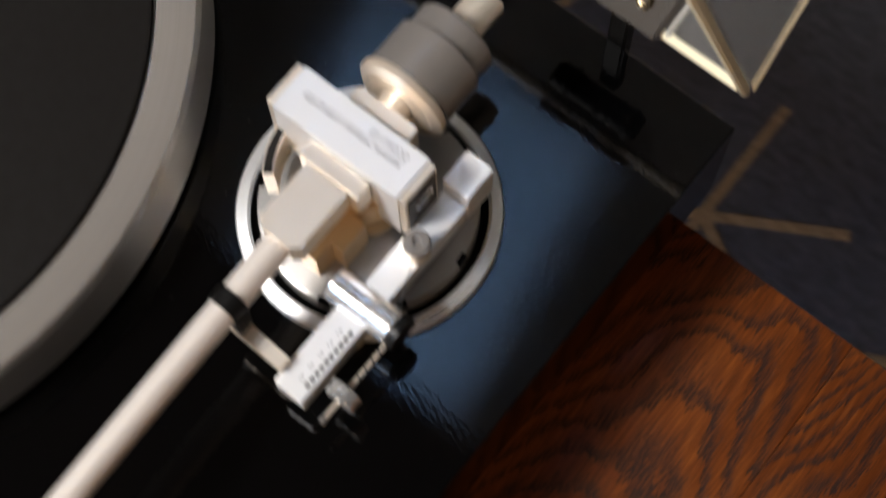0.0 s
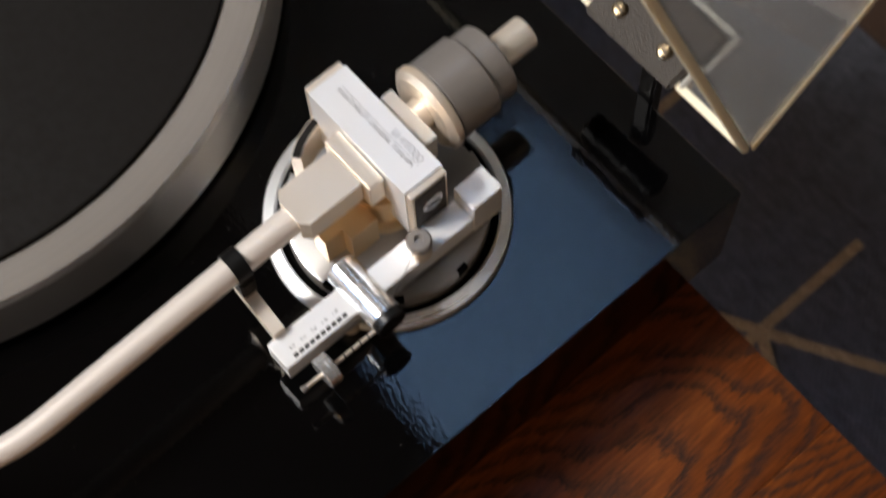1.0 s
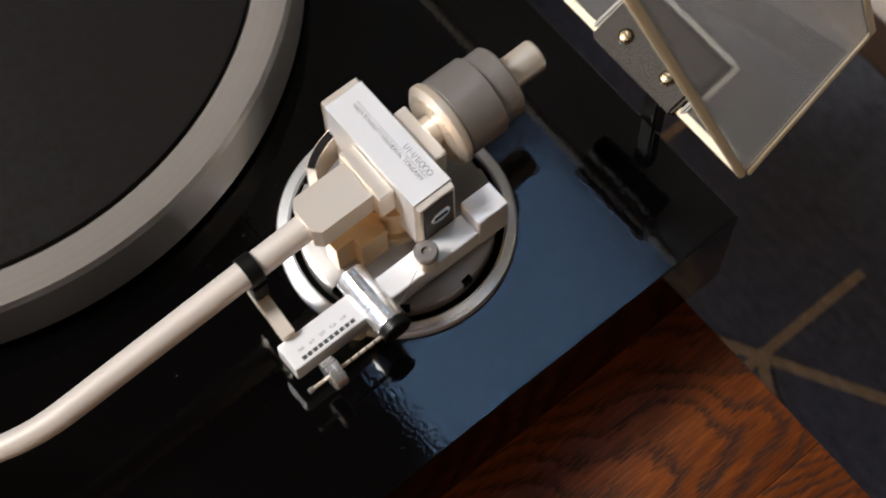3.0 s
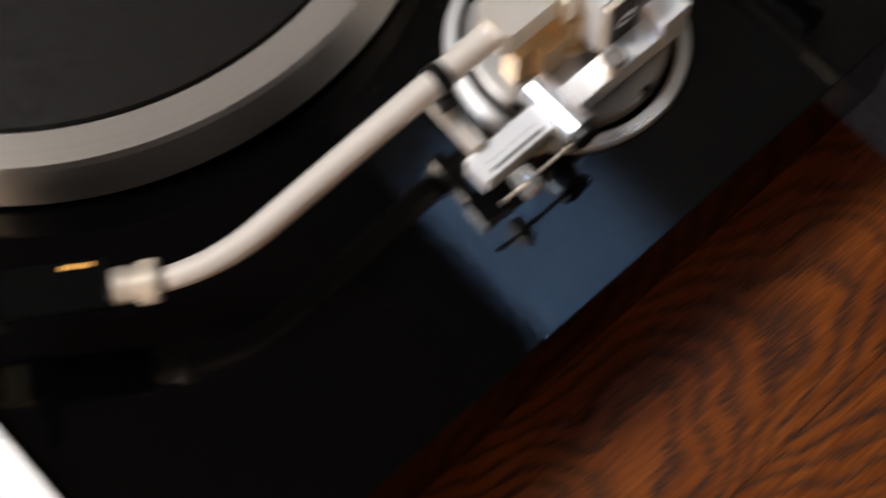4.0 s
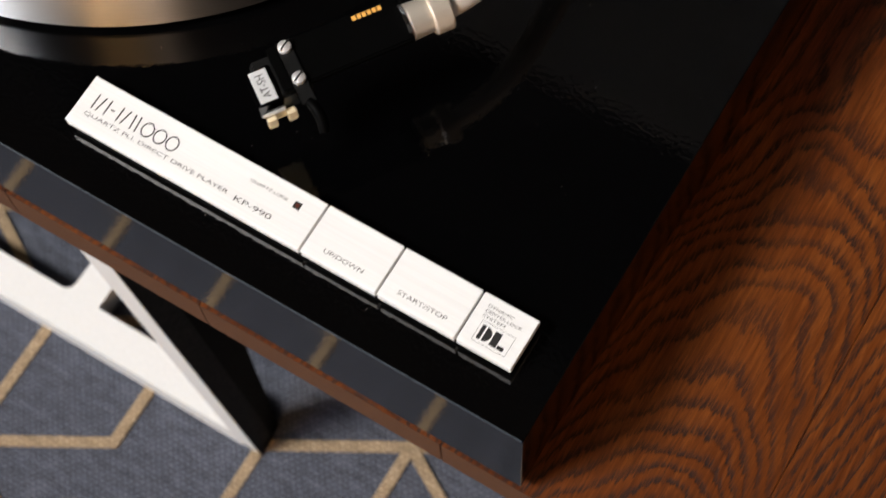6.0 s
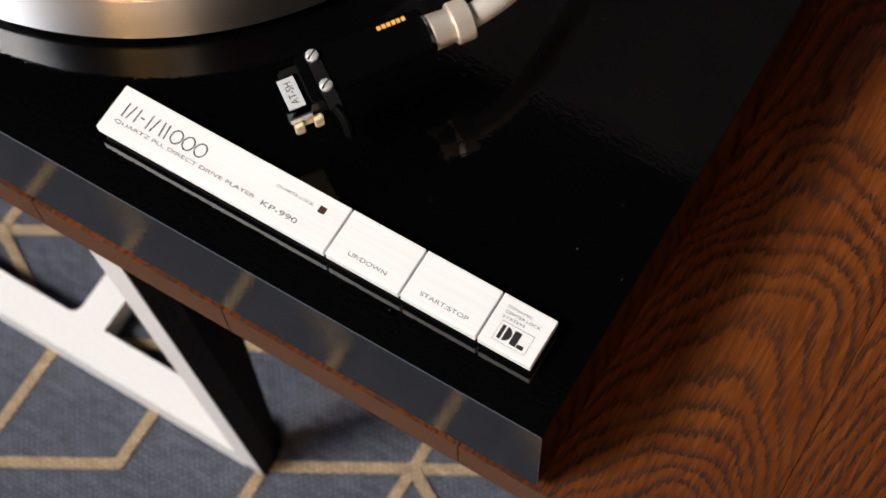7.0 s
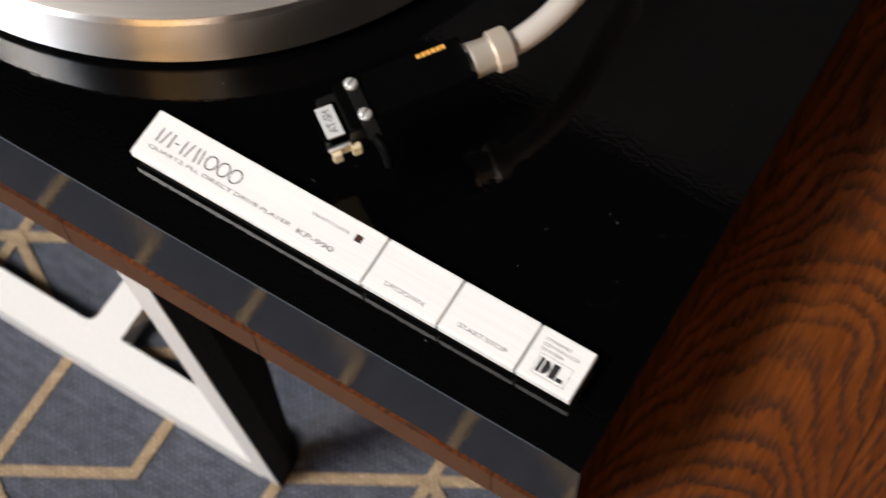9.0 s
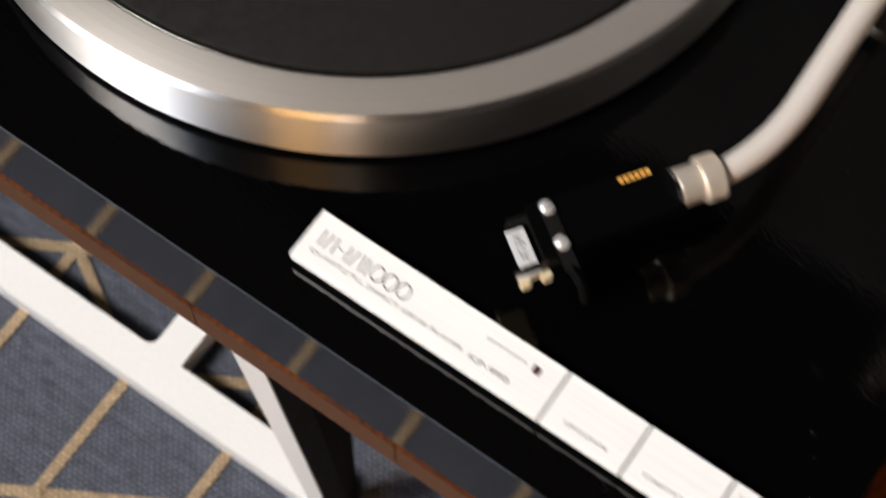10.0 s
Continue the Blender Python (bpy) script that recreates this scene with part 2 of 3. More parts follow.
rug_blue = woven("woven_slate_wool", ((0.13, 0.14, 0.172), (0.105, 0.114, 0.142), (0.045, 0.05, 0.066)), 170)
rug_gold = woven("woven_straw_wool", ((0.46, 0.35, 0.23), (0.40, 0.30, 0.19), (0.24, 0.175, 0.11)), 170)

# ---- mesh helpers ----


def part(name, bm, mat, parent=None, label="", smooth=True):
    me = bpy.data.meshes.new(name)
    bm.normal_update()
    bm.to_mesh(me)
    bm.free()
    me.materials.append(mat)
    if smooth:
        for p in me.polygons:
            p.use_smooth = True
        me.set_sharp_from_angle(angle=radians(35))
    ob = new(name, me)
    if parent:
        ob.parent = parent
    if label:
        ob["label"] = label
    return ob


def thing(name, label, category, group="", kind="", at=(0, 0, 0)):
    ob = new(name)
    ob.location = at
    return tagged(ob, label, category, group, kind)


def rounded(bm, width, segments=2, angle=30):
    edges = [e for e in bm.edges if len(e.link_faces) == 2 and e.calc_face_angle(0) > radians(angle)]
    if width and edges:
        bmesh.ops.bevel(bm, geom=edges, offset=width, segments=segments, affect="EDGES", clamp_overlap=True)
    return bm


def box(x0, x1, y0, y1, z0, z1, bevel=0.0004, segments=2):
    bm = bmesh.new()
    m = Matrix.Translation(((x0 + x1) / 2, (y0 + y1) / 2, (z0 + z1) / 2)) @ Matrix.Diagonal((x1 - x0, y1 - y0, z1 - z0, 1))
    bmesh.ops.create_cube(bm, size=1, matrix=m)
    return rounded(bm, bevel, segments)


def prism(poly, z0, z1, bevel=0.0004, segments=2):
    """An upright prism over a plan polygon, counter-clockwise."""
    bm = bmesh.new()
    low = [bm.verts.new((x, y, z0)) for x, y in poly]
    top = [bm.verts.new((x, y, z1)) for x, y in poly]
    bm.faces.new(low[::-1])
    bm.faces.new(top)
    n = len(poly)
    for i in range(n):
        bm.faces.new((low[i], low[(i + 1) % n], top[(i + 1) % n], top[i]))
    return rounded(bm, bevel, segments)


def lathe(profile, n=64, matrix=None, closed=False):
    """A turned body: (radius, height) pairs round the z axis; closed joins the last pair to the first."""
    bm = bmesh.new()
    rings = []
    for r, z in profile:
        if r < 1e-6:
            rings.append([bm.verts.new((0, 0, z))])
        else:
            rings.append([bm.verts.new((r * math.cos(2 * math.pi * k / n), r * math.sin(2 * math.pi * k / n), z)) for k in range(n)])
    pairs = list(zip(rings, rings[1:])) + ([(rings[-1], rings[0])] if closed else [])
    for a, b in pairs:
        for k in range(n):
            k2 = (k + 1) % n
            if len(a) == 1 and len(b) > 1:
                bm.faces.new((a[0], b[k2], b[k]))
            elif len(b) == 1 and len(a) > 1:
                bm.faces.new((a[k], a[k2], b[0]))
            elif len(a) > 1:
                bm.faces.new((a[k], a[k2], b[k2], b[k]))
    bmesh.ops.recalc_face_normals(bm, faces=bm.faces)
    if matrix:
        bmesh.ops.transform(bm, matrix=matrix, verts=bm.verts)
    return bm


def rod(a, b, r, n=24, bevel=0.0):
    """A round bar from a to b."""
    a, b = Vector(a), Vector(b)
    d = (b - a).length
    k = min(bevel, r * 0.6, d * 0.3)
    prof = [(0, 0), (r - k, 0), (r, k), (r, d - k), (r - k, d), (0, d)] if k else [(0, 0), (r, 0), (r, d), (0, d)]
    m = Matrix.Translation(a) @ (b - a).to_track_quat("Z", "Y").to_matrix().to_4x4()
    return lathe(prof, n, m)


def turned(a, direction, profile, n=48):
    """A turned body on an axis from a: (radius, distance along the axis) pairs."""
    m = Matrix.Translation(a) @ Vector(direction).to_track_quat("Z", "Y").to_matrix().to_4x4()
    return lathe(profile, n, m)


def sweep(points, radii, n=20):
    """A round tube along points with a radius at each."""
    bm = bmesh.new()
    pts = [Vector(p) for p in points]
    rings = []
    for i, p in enumerate(pts):
        d = (pts[min(i + 1, len(pts) - 1)] - pts[max(i - 1, 0)]).normalized()
        side = d.cross(Vector((0, 0, 1))).normalized()
        up = side.cross(d)
        rings.append([bm.verts.new(p + radii[i] * (math.cos(2 * math.pi * k / n) * side + math.sin(2 * math.pi * k / n) * up)) for k in range(n)])
    for a, b in zip(rings, rings[1:]):
        for k in range(n):
            bm.faces.new((a[k], a[(k + 1) % n], b[(k + 1) % n], b[k]))
    bm.faces.new(rings[0][::-1])
    bm.faces.new(rings[-1])
    bmesh.ops.recalc_face_normals(bm, faces=bm.faces)
    return bm


def moved(bm, matrix):
    bmesh.ops.transform(bm, matrix=matrix, verts=bm.verts)
    return bm


def words(name, text, width, matrix, mat, parent, height=0.0, bold=-0.004):
    """Flat lettering fitted to a width, its lower left corner at the pose's origin, reading along x."""
    cu = bpy.data.curves.new(name, "FONT")
    cu.body = text
    cu.extrude = 0.00001
    cu.offset = bold
    tmp = new(name, cu)
    bpy.context.view_layer.update()
    me = bpy.data.meshes.new_from_object(tmp.evaluated_get(bpy.context.evaluated_depsgraph_get()))
    bpy.data.objects.remove(tmp)
    xs = [v.co.x for v in me.vertices]
    ys = [v.co.y for v in me.vertices]
    sx = width / (max(xs) - min(xs))
    sy = height / (max(ys) - min(ys)) if height else sx
    me.transform(matrix @ Matrix.Diagonal((sx, sy, 1, 1)) @ Matrix.Translation((-min(xs), -min(ys), 0)))
    me.materials.clear()
    me.materials.append(mat)
    ob = new(name, me)
    ob.parent = parent
    return ob


def bars(bm, rects, z0, z1):
    """Adds flat blocks (x0, x1, y0, y1) to a mesh."""
    for x0, x1, y0, y1 in rects:
        m = Matrix.Translation(((x0 + x1) / 2, (y0 + y1) / 2, (z0 + z1) / 2)) @ Matrix.Diagonal((x1 - x0, y1 - y0, z1 - z0, 1))
        bmesh.ops.create_cube(bm, size=1, matrix=m)
    return bm


def rings(cx, cy, rx, ry, s, z, n=28):
    """A flat oval ring."""
    bm = bmesh.new()
    loops = []
    for zz in (z - 0.00003, z + 0.00002):
        for k in (0, 1):
            loops.append([bm.verts.new((cx + (rx - k * s) * math.cos(2 * math.pi * i / n), cy + (ry - k * s) * math.sin(2 * math.pi * i / n), zz)) for i in range(n)])
    for a, b in ((2, 3), (0, 2), (3, 1)):
        for i in range(n):
            bm.faces.new((loops[a][i], loops[a][(i + 1) % n], loops[b][(i + 1) % n], loops[b][i]))
    bmesh.ops.recalc_face_normals(bm, faces=bm.faces)
    return bm


def maker_mark(x, y, h, width, s, z, mat, parent):
    """A maker's mark as plain slim shapes: upright bars, lozenges and ovals."""
    u = width / 7
    for k in range(7):
        cx = x + (k + 0.5) * u
        if k in (0, 1, 2):
            part("mark_bar", prism([(cx - u * 0.34, y), (cx - u * 0.34 + s, y), (cx - u * 0.34 + s, y + h), (cx - u * 0.34, y + h)], z - 0.00003, z + 0.00002, 0), mat, parent, smooth=False)
            part("mark_bar", prism([(cx + u * 0.02, y), (cx + u * 0.02 + s, y), (cx + u * 0.34, y + h), (cx + u * 0.34 - s, y + h)][::(-1) ** (k % 2)] if k != 1 else [(cx, y + h * 0.45), (cx + u * 0.3, y + h * 0.45), (cx + u * 0.3, y + h * 0.45 + s), (cx, y + h * 0.45 + s)], z - 0.00003, z + 0.00002, 0), mat, parent, smooth=False)
        elif k == 3:
            for d in (-0.2, 0.2):
                part("mark_bar", prism([(cx + u * (d - 0.12), y + h), (cx + u * d, y), (cx + u * d + s, y), (cx + u * (d - 0.12) + s, y + h)], z - 0.00003, z + 0.00002, 0), mat, parent, smooth=False)
        else:
            part("mark_oval", rings(cx, y + h / 2, u * 0.47, h / 2, s * 0.9, z), mat, parent, smooth=False)


# ---- room ----
FLOOR = -0.655
CEIL = 5.0
floor = part("floor", box(-5.0, 4.0, -5.0, 5.0, FLOOR - 0.1, FLOOR - 0.006, 0), grain(material("floor_boards", (0.5, 0.44, 0.39), 0.5), 20, (1, 0.1, 1), rough=(0.4, 0.6), tint=((0.5, 0.43, 0.38), (0.62, 0.55, 0.5))))
tagged(floor, "pale wooden floor under the rug", "floor", kind="structure")
RW = (-3.6, -1.2, -4.1, -1.9)
for dims in ((-5.1, RW[0], -5.1, 1.4), (RW[1], 4.1, -5.1, 1.4), (RW[0], RW[1], -5.1, RW[2]), (RW[0], RW[1], RW[3], 1.4)):
    tagged(part("ceiling", box(*dims, CEIL, CEIL + 0.1, 0), ceiling_paint), "brown high ceiling with a roof window", "ceiling", kind="structure")
# Unseen far ceiling, added near black so the lacquer mirrors darkness there.
tagged(part("ceiling", box(-5.1, 4.1, 1.4, 5.1, CEIL - 0.2, CEIL + 0.1, 0), dark_mirror_ceiling), "added near-black far ceiling, unseen, darkening what the lacquer mirrors", "ceiling", kind="structure")
SK = (-2.33, -1.02, 3.09, 4.75)
LW = (-4.4, -0.55, 0.45, 1.65)
for dims in ((-5.1, 4.1, FLOOR - 0.1, LW[2]), (-5.1, LW[0], LW[2], LW[3]), (LW[1], 4.1, LW[2], LW[3]), (-5.1, 4.1, LW[3], SK[2]),
             (-5.1, SK[0], SK[2], SK[3]), (SK[1], 4.1, SK[2], SK[3]), (-5.1, 4.1, SK[3], CEIL)):
    tagged(part("wall_south", box(dims[0], dims[1], -5.1, -5.0, dims[2], dims[3], 0), wall_paint), "plain painted wall round two windows", "wall", kind="structure")
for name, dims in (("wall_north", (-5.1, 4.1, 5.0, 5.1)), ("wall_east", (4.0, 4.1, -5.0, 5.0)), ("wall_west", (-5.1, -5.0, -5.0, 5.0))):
    tagged(part(name, box(*dims, FLOOR - 0.1, CEIL, 0), bounce_stop if name == "wall_north" else wall_paint), "plain painted wall", "wall", kind="structure")
for name, O in (("window_1", SK), ("window_3", LW)):
    win = thing(name, "wide window letting in daylight", "window", kind="structure")
    for dims in ((O[0], O[1], O[2], O[2] + 0.05), (O[0], O[1], O[3] - 0.05, O[3]), (O[0], O[0] + 0.05, O[2] + 0.05, O[3] - 0.05), (O[1] - 0.05, O[1], O[2] + 0.05, O[3] - 0.05)):
        part("window_frame", box(dims[0], dims[1], -5.08, -5.02, dims[2], dims[3], 0.004), white_metal, win)
win = thing("window_2", "roof window letting in daylight", "window", kind="structure")
for dims in ((RW[0], RW[1], RW[2], RW[2] + 0.06), (RW[0], RW[1], RW[3] - 0.06, RW[3]), (RW[0], RW[0] + 0.06, RW[2] + 0.06, RW[3] - 0.06), (RW[1] - 0.06, RW[1], RW[2] + 0.06, RW[3] - 0.06)):
    part("window_frame", box(*dims, CEIL + 0.02, CEIL + 0.08, 0.004), white_metal, win)


def pendant(x, y, z, glow):
    """A bare warm bulb on a cord."""
    p = thing("pendant_lamp", "bare warm bulb hanging on a dark cord", "lamp", group="pendant bulbs")
    part("cord", rod((x, y, z + 0.12), (x, y, CEIL), 0.004, 10), black_plastic, p)
    part("socket", turned((x, y, z + 0.05), (0, 0, 1), [(0, 0), (0.02, 0), (0.022, 0.01), (0.018, 0.06), (0.006, 0.075), (0, 0.075)], 24), black_plastic, p)
    part("bulb", turned((x, y, z - 0.06), (0, 0, 1), [(0, 0), (0.022, 0.004), (0.042, 0.022), (0.05, 0.048), (0.044, 0.075), (0.028, 0.098), (0.018, 0.11), (0, 0.11)], 32), glow, p)
    return p


pendant(0.42, -2.34, 1.2, bulb_glow)
pendant(0.66, -2.27, 1.25, bulb_glow)
pendant(0.94, -2.14, 1.2, pale_glow)
pendant(1.5, 1.8, 1.3, faint_glow)
pendant(1.75, 1.85, 1.3, faint_glow)

# rug: slate weave with straw lines in a star and hexagon lattice
rug = thing("rug", "woven slate-blue rug with straw-coloured geometric lines", "rug")
part("weave", box(-1.7, 1.5, -1.3, 0.855, FLOOR - 0.006, FLOOR, 0.002), rug_blue, rug)
part("binding", box(-1.7, 1.5, 0.8555, 0.892, FLOOR - 0.006, FLOOR + 0.002, 0.002), grain(material("brown_binding", (0.05, 0.028, 0.018), 0.6), 300, rough=(0.5, 0.7), bump=0.2), rug, "dark brown rug binding")
lines = bmesh.new()
LA, LB = Vector((0.0955, 0.0545)), Vector((0.0, 0.109))
N0 = Vector((-0.4378, -0.0535))
for i in range(-14, 21):
    for j in range(-26, 28):
        if (i + j * 2) % 3:
            continue
        p = N0 + LA * i + LB * (j)
        if not (-1.55 < p.x < 1.35 and -1.15 < p.y < 0.74):
            continue
        for n, d in enumerate((LA, LB, LB - LA, -LA, -LB, LA - LB)):
            if d == LB - LA:
                continue
            q = p + d
            u = d.normalized()
            p1, q = p - u * 0.003, q + u * 0.0024
            w = Vector((-u.y, u.x)) * 0.0042
            vs = []
            for z in (FLOOR + 0.0003, FLOOR + 0.0014 + 0.0003 * n):
                vs.append([lines.verts.new((*(c + o), z)) for c, o in ((p1, -w), (q, -w), (q, w), (p1, w))])
            lines.faces.new(vs[1])
            for k in range(4):
                lines.faces.new((vs[0][k], vs[0][(k + 1) % 4], vs[1][(k + 1) % 4], vs[1][k]))
part("stripes", lines, rug_gold, rug, "straw-coloured woven lines", smooth=False)["kind"] = "stuff"

# ---- table ----
TABLE = -0.0695
table = thing("side_table", "dark-stained oak side table on a white steel frame", "table", at=(0, 0, FLOOR))
tt = new("tabletop")
tt.parent = table
tt["label"] = "dark reddish-brown oak boards, front edge flush with the record player"
edges = [-0.70, -0.585, -0.47, -0.355, -0.24, -0.145, -0.035, 0.08, 0.195, 0.31, 0.42]
for k, (a, b) in enumerate(zip(edges, edges[1:])):
    ob = part("board", box(-(b - a) / 2 + 0.0001, (b - a) / 2 - 0.0001, 0.0, 0.381, -0.024, 0, 0.0003), wood, tt)
    ob.location = ((a + b) / 2, 0.0, TABLE - FLOOR)
    ob.data.materials.append(end_grain)
    for f in ob.data.polygons:
        f.material_index = 1 if abs(f.normal.y) > 0.9 else 0


def leg_frame(parent, mirror=False, flip=False, dx=0.0):
    """A leaning flat white steel leg, its outer upper corner cut off; its shaded side is added as dark plates."""
    zt = TABLE - 0.0245 - FLOOR
    rise = zt - 0.076

    def solid(outline, near=0.0, far=0.0155):
        bm = bmesh.new()
        rings = []
        for depth in (0, 1):
            ring = []
            for x, z in outline:
                y = 0.0494 - 0.0628 * z + (far if depth else near)
                if depth and far == 0.0:
                    y = 0.0745
                ring.append(bm.verts.new((dx + (-0.51 - x if mirror else x), 0.381 - y if flip else y, z)))
            rings.append(ring)
        bm.faces.new(rings[0])
        bm.faces.new(rings[1][::-1])
        n = len(outline)
        for k in range(n):
            bm.faces.new((rings[0][k], rings[1][k], rings[1][(k + 1) % n], rings[0][(k + 1) % n]))
        bmesh.ops.recalc_face_normals(bm, faces=bm.faces)
        return bm

    leg = part("leg", rounded(solid([(-0.2650, 0.0), (-0.2440, 0.0), (-0.2335, rise), (-0.2405, rise + 0.025), (-0.2415, zt), (-0.2530, zt)]), 0.0012), white_metal, parent)
    # Shade on the leg's side, coloured in as a dark plate and a black sheet.
    part("side_plate", solid([(-0.2438, 0.0), (-0.2426, 0.0), (-0.2321, rise), (-0.2333, rise)]), leg_shade_dark, leg, "dark plate put in for the shaded side of the leg")
    part("web", solid([(-0.2560, 0.0), (-0.2446, 0.0), (-0.2345, rise), (-0.2450, rise + 0.03), (-0.2450, zt), (-0.2520, zt)], 0.0157, 0.0), black_satin, leg, "black sheet put in for the shade behind the leg front")


for flip in (False, True):
    leg_frame(table, flip=flip)
    leg_frame(table, mirror=True, flip=flip, dx=-0.415)
    leg_frame(table, flip=flip, dx=0.62)
RT = TABLE - 0.0245 - FLOOR
part("top_rail", box(-0.6700, -0.2532, 0.0118, 0.0330, RT - 0.036, RT, 0.0015), white_metal, table)
# floor bar with the cross bar running back from it, the inner corner filleted
plan = [(-0.6700, 0.0485), (-0.2600, 0.0485), (-0.2600, 0.0765), (-0.4030, 0.0765), (-0.4030, 0.305), (-0.4290, 0.305), (-0.4290, 0.0845)]
plan += [(-0.4370 + 0.008 * math.cos(radians(a)), 0.0845 + 0.008 * math.sin(radians(a))) for a in range(-15, -90, -15)]
plan += [(-0.4370, 0.0765), (-0.6700, 0.0765)]
part("floor_bar", prism(plan, 0.0, 0.028, 0.0015), white_metal, table)

# ---- record player ----
deck = thing("record_player", "gloss black record player with silver controls and tonearm", "record player")
PW, PD, PB = 0.49, 0.397, -0.062
part("plinth", box(-PW, 0, 0, PD, PB, 0, 0.00035, 1), black_gloss, deck, "high-gloss black lacquered plinth", smooth=False)
for x, y in ((-0.05, 0.05), (-PW + 0.05, 0.05), (-0.05, PD - 0.05), (-PW + 0.05, PD - 0.05)):
    part("foot", turned((x, y, TABLE), (0, 0, 1), [(0, 0), (0.021, 0), (0.022, 0.001), (0.022, PB - TABLE), (0, PB - TABLE)], 32), rubber, deck)

# platter
PC = (-0.294, 0.1995)
platter = new("platter")
platter.parent = deck
platter.location = (*PC, 0)
platter["label"] = "turned aluminium platter with a black rubber mat"
part("platter_body", lathe([(0.0, 0.0036), (0.150, 0.0036), (0.1648, 0.0036), (0.1654, 0.0042), (0.1643, 0.0284), (0.1627, 0.0300), (0.1625, 0.0301), (0.1486, 0.0286), (0.1486, 0.0275), (0.0, 0.0275)], 256), turned_silver, platter)
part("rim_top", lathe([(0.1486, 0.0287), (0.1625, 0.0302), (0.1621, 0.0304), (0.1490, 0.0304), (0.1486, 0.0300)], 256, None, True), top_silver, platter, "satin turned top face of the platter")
part("mat", lathe([(0, 0.0320), (0.146, 0.0320), (0.1472, 0.0315), (0.1472, 0.028), (0, 0.028)], 192), rubber, platter, "matt black rubber mat")
part("skirt", lathe([(0, 0.0005), (0.152, 0.0005), (0.152, 0.0034), (0, 0.0034)], 128), black_satin, platter)
part("spindle", turned((0, 0, 0.030), (0, 0, 1), [(0.0036, 0), (0.0036, 0.012), (0.0025, 0.014), (0, 0.0145)], 24), chrome, platter)

# control strip
strip = new("control_strip")
strip.parent = deck
strip["label"] = "brushed white-silver control strip with black lettering"
BX0, BX1, BY0, BY1, BZ = -0.1991, -0.0149, 0.0177, 0.0373, 0.0089
G = (-0.0993, -0.0681, -0.0366)
part("strip_base", box(BX0 + 0.0012, BX1 - 0.0005, BY0 + 0.0012, BY1 + 0.001, 0.0004, 0.0044, 0.0003), black_satin, strip)
gap = 0.00045
plates = {}
for name, a, b in (("name_plate", BX0, G[0] - gap), ("lift_button", G[0] + gap, G[1] - gap), ("start_button", G[1] + gap, G[2] - gap), ("badge_plate", G[2] + gap, BX1)):
    plates[name] = part(name, box(a, b, BY0, BY1, 0.0046, BZ, 0.0002, 1), brushed, strip)
TOP = BZ + 0.00006


def at_xy(x, y, z=TOP):
    return Matrix.Translation((x, y, z))


# maker's mark as plain open shapes
maker_mark(-0.1945, 0.0258, 0.0060, 0.0372, 0.00055, TOP, black_ink, plates["name_plate"])
words("lettering", "QUARTZ PLL DIRECT DRIVE PLAYER", 0.0618, at_xy(-0.1944, 0.0223), grey_ink, plates["name_plate"], 0.0017)
words("lettering", "KP-990", 0.0152, at_xy(-0.1294, 0.0218), grey_ink, plates["name_plate"], 0.0020)
words("lettering", "QUARTZ LOCK", 0.0157, at_xy(-0.1283, 0.0307), grey_ink, plates["name_plate"], 0.0013)
part("lock_lamp", box(-0.1103, -0.1071, 0.0297, 0.0329, BZ - 0.0005, TOP, 0.0002), black_ink, plates["name_plate"], "small unlit square lamp")
part("lamp_lens", box(-0.1094, -0.1080, 0.0306, 0.0320, TOP, TOP + 0.0001, 0), led_dark, plates["name_plate"], "dark red lens")
words("lettering", "UP/DOWN", 0.0158, at_xy(-0.0917, 0.0212), grey_ink, plates["lift_button"], 0.0016)
words("lettering", "START/STOP", 0.0194, at_xy(-0.0618, 0.0212), grey_ink, plates["start_button"], 0.0016)
for k, row in enumerate(("DYNAMIC", "CENTER LOCK", "SYSTEM")):
    words("lettering", row, (0.0098, 0.0140, 0.0086)[k], at_xy(-0.0327, 0.0330 - 0.0020 * k), grey_ink, plates["badge_plate"], 0.0011)
bm = bmesh.new()
bars(bm, [(-0.0318, -0.0189, 0.0202, 0.0203), (-0.0318, -0.0189, 0.0279, 0.0280), (-0.0318, -0.0317, 0.0203, 0.0279), (-0.0190, -0.0189, 0.0203, 0.0279),
          (-0.0308, -0.0294, 0.0213, 0.0268), (-0.0258, -0.0232, 0.0213, 0.0268), (-0.0229, -0.0204, 0.0213, 0.0228)], TOP - 0.00003, TOP + 0.00002)
half = [(-0.0288, 0.0213)] + [(-0.0288 + 0.0026 * math.cos(radians(a)), 0.02405 + 0.00275 * math.sin(radians(a))) for a in range(-90, 91, 15)] + [(-0.0288, 0.0268)]
part("badge", prism(half[1:-1], TOP - 0.00003, TOP + 0.00002, 0), black_ink, plates["badge_plate"], smooth=False)
part("badge", bm, black_ink, plates["badge_plate"], "black block emblem in a thin frame", smooth=False)

# tonearm
AX, AZ = -0.0868, 0.044
arm = new("tonearm")
arm.parent = deck
arm["label"] = "champagne and silver S-shaped tonearm locked on its rest"
RC = (-0.0822, 0.2909)
mring = Matrix.Translation((*RC, 0))
part("base_ring", lathe([(0.0420, 0.0002), (0.0474, 0.0002), (0.0474, 0.0022), (0.0468, 0.0032), (0.0430, 0.0042), (0.0420, 0.0034)], 128, mring, True), ring_silver, arm, "bright turned aluminium ring")
part("base_well", lathe([(0, 0.0003), (0.0419, 0.0003), (0.0419, 0.0012), (0, 0.0012)], 96, mring), black_satin, arm)
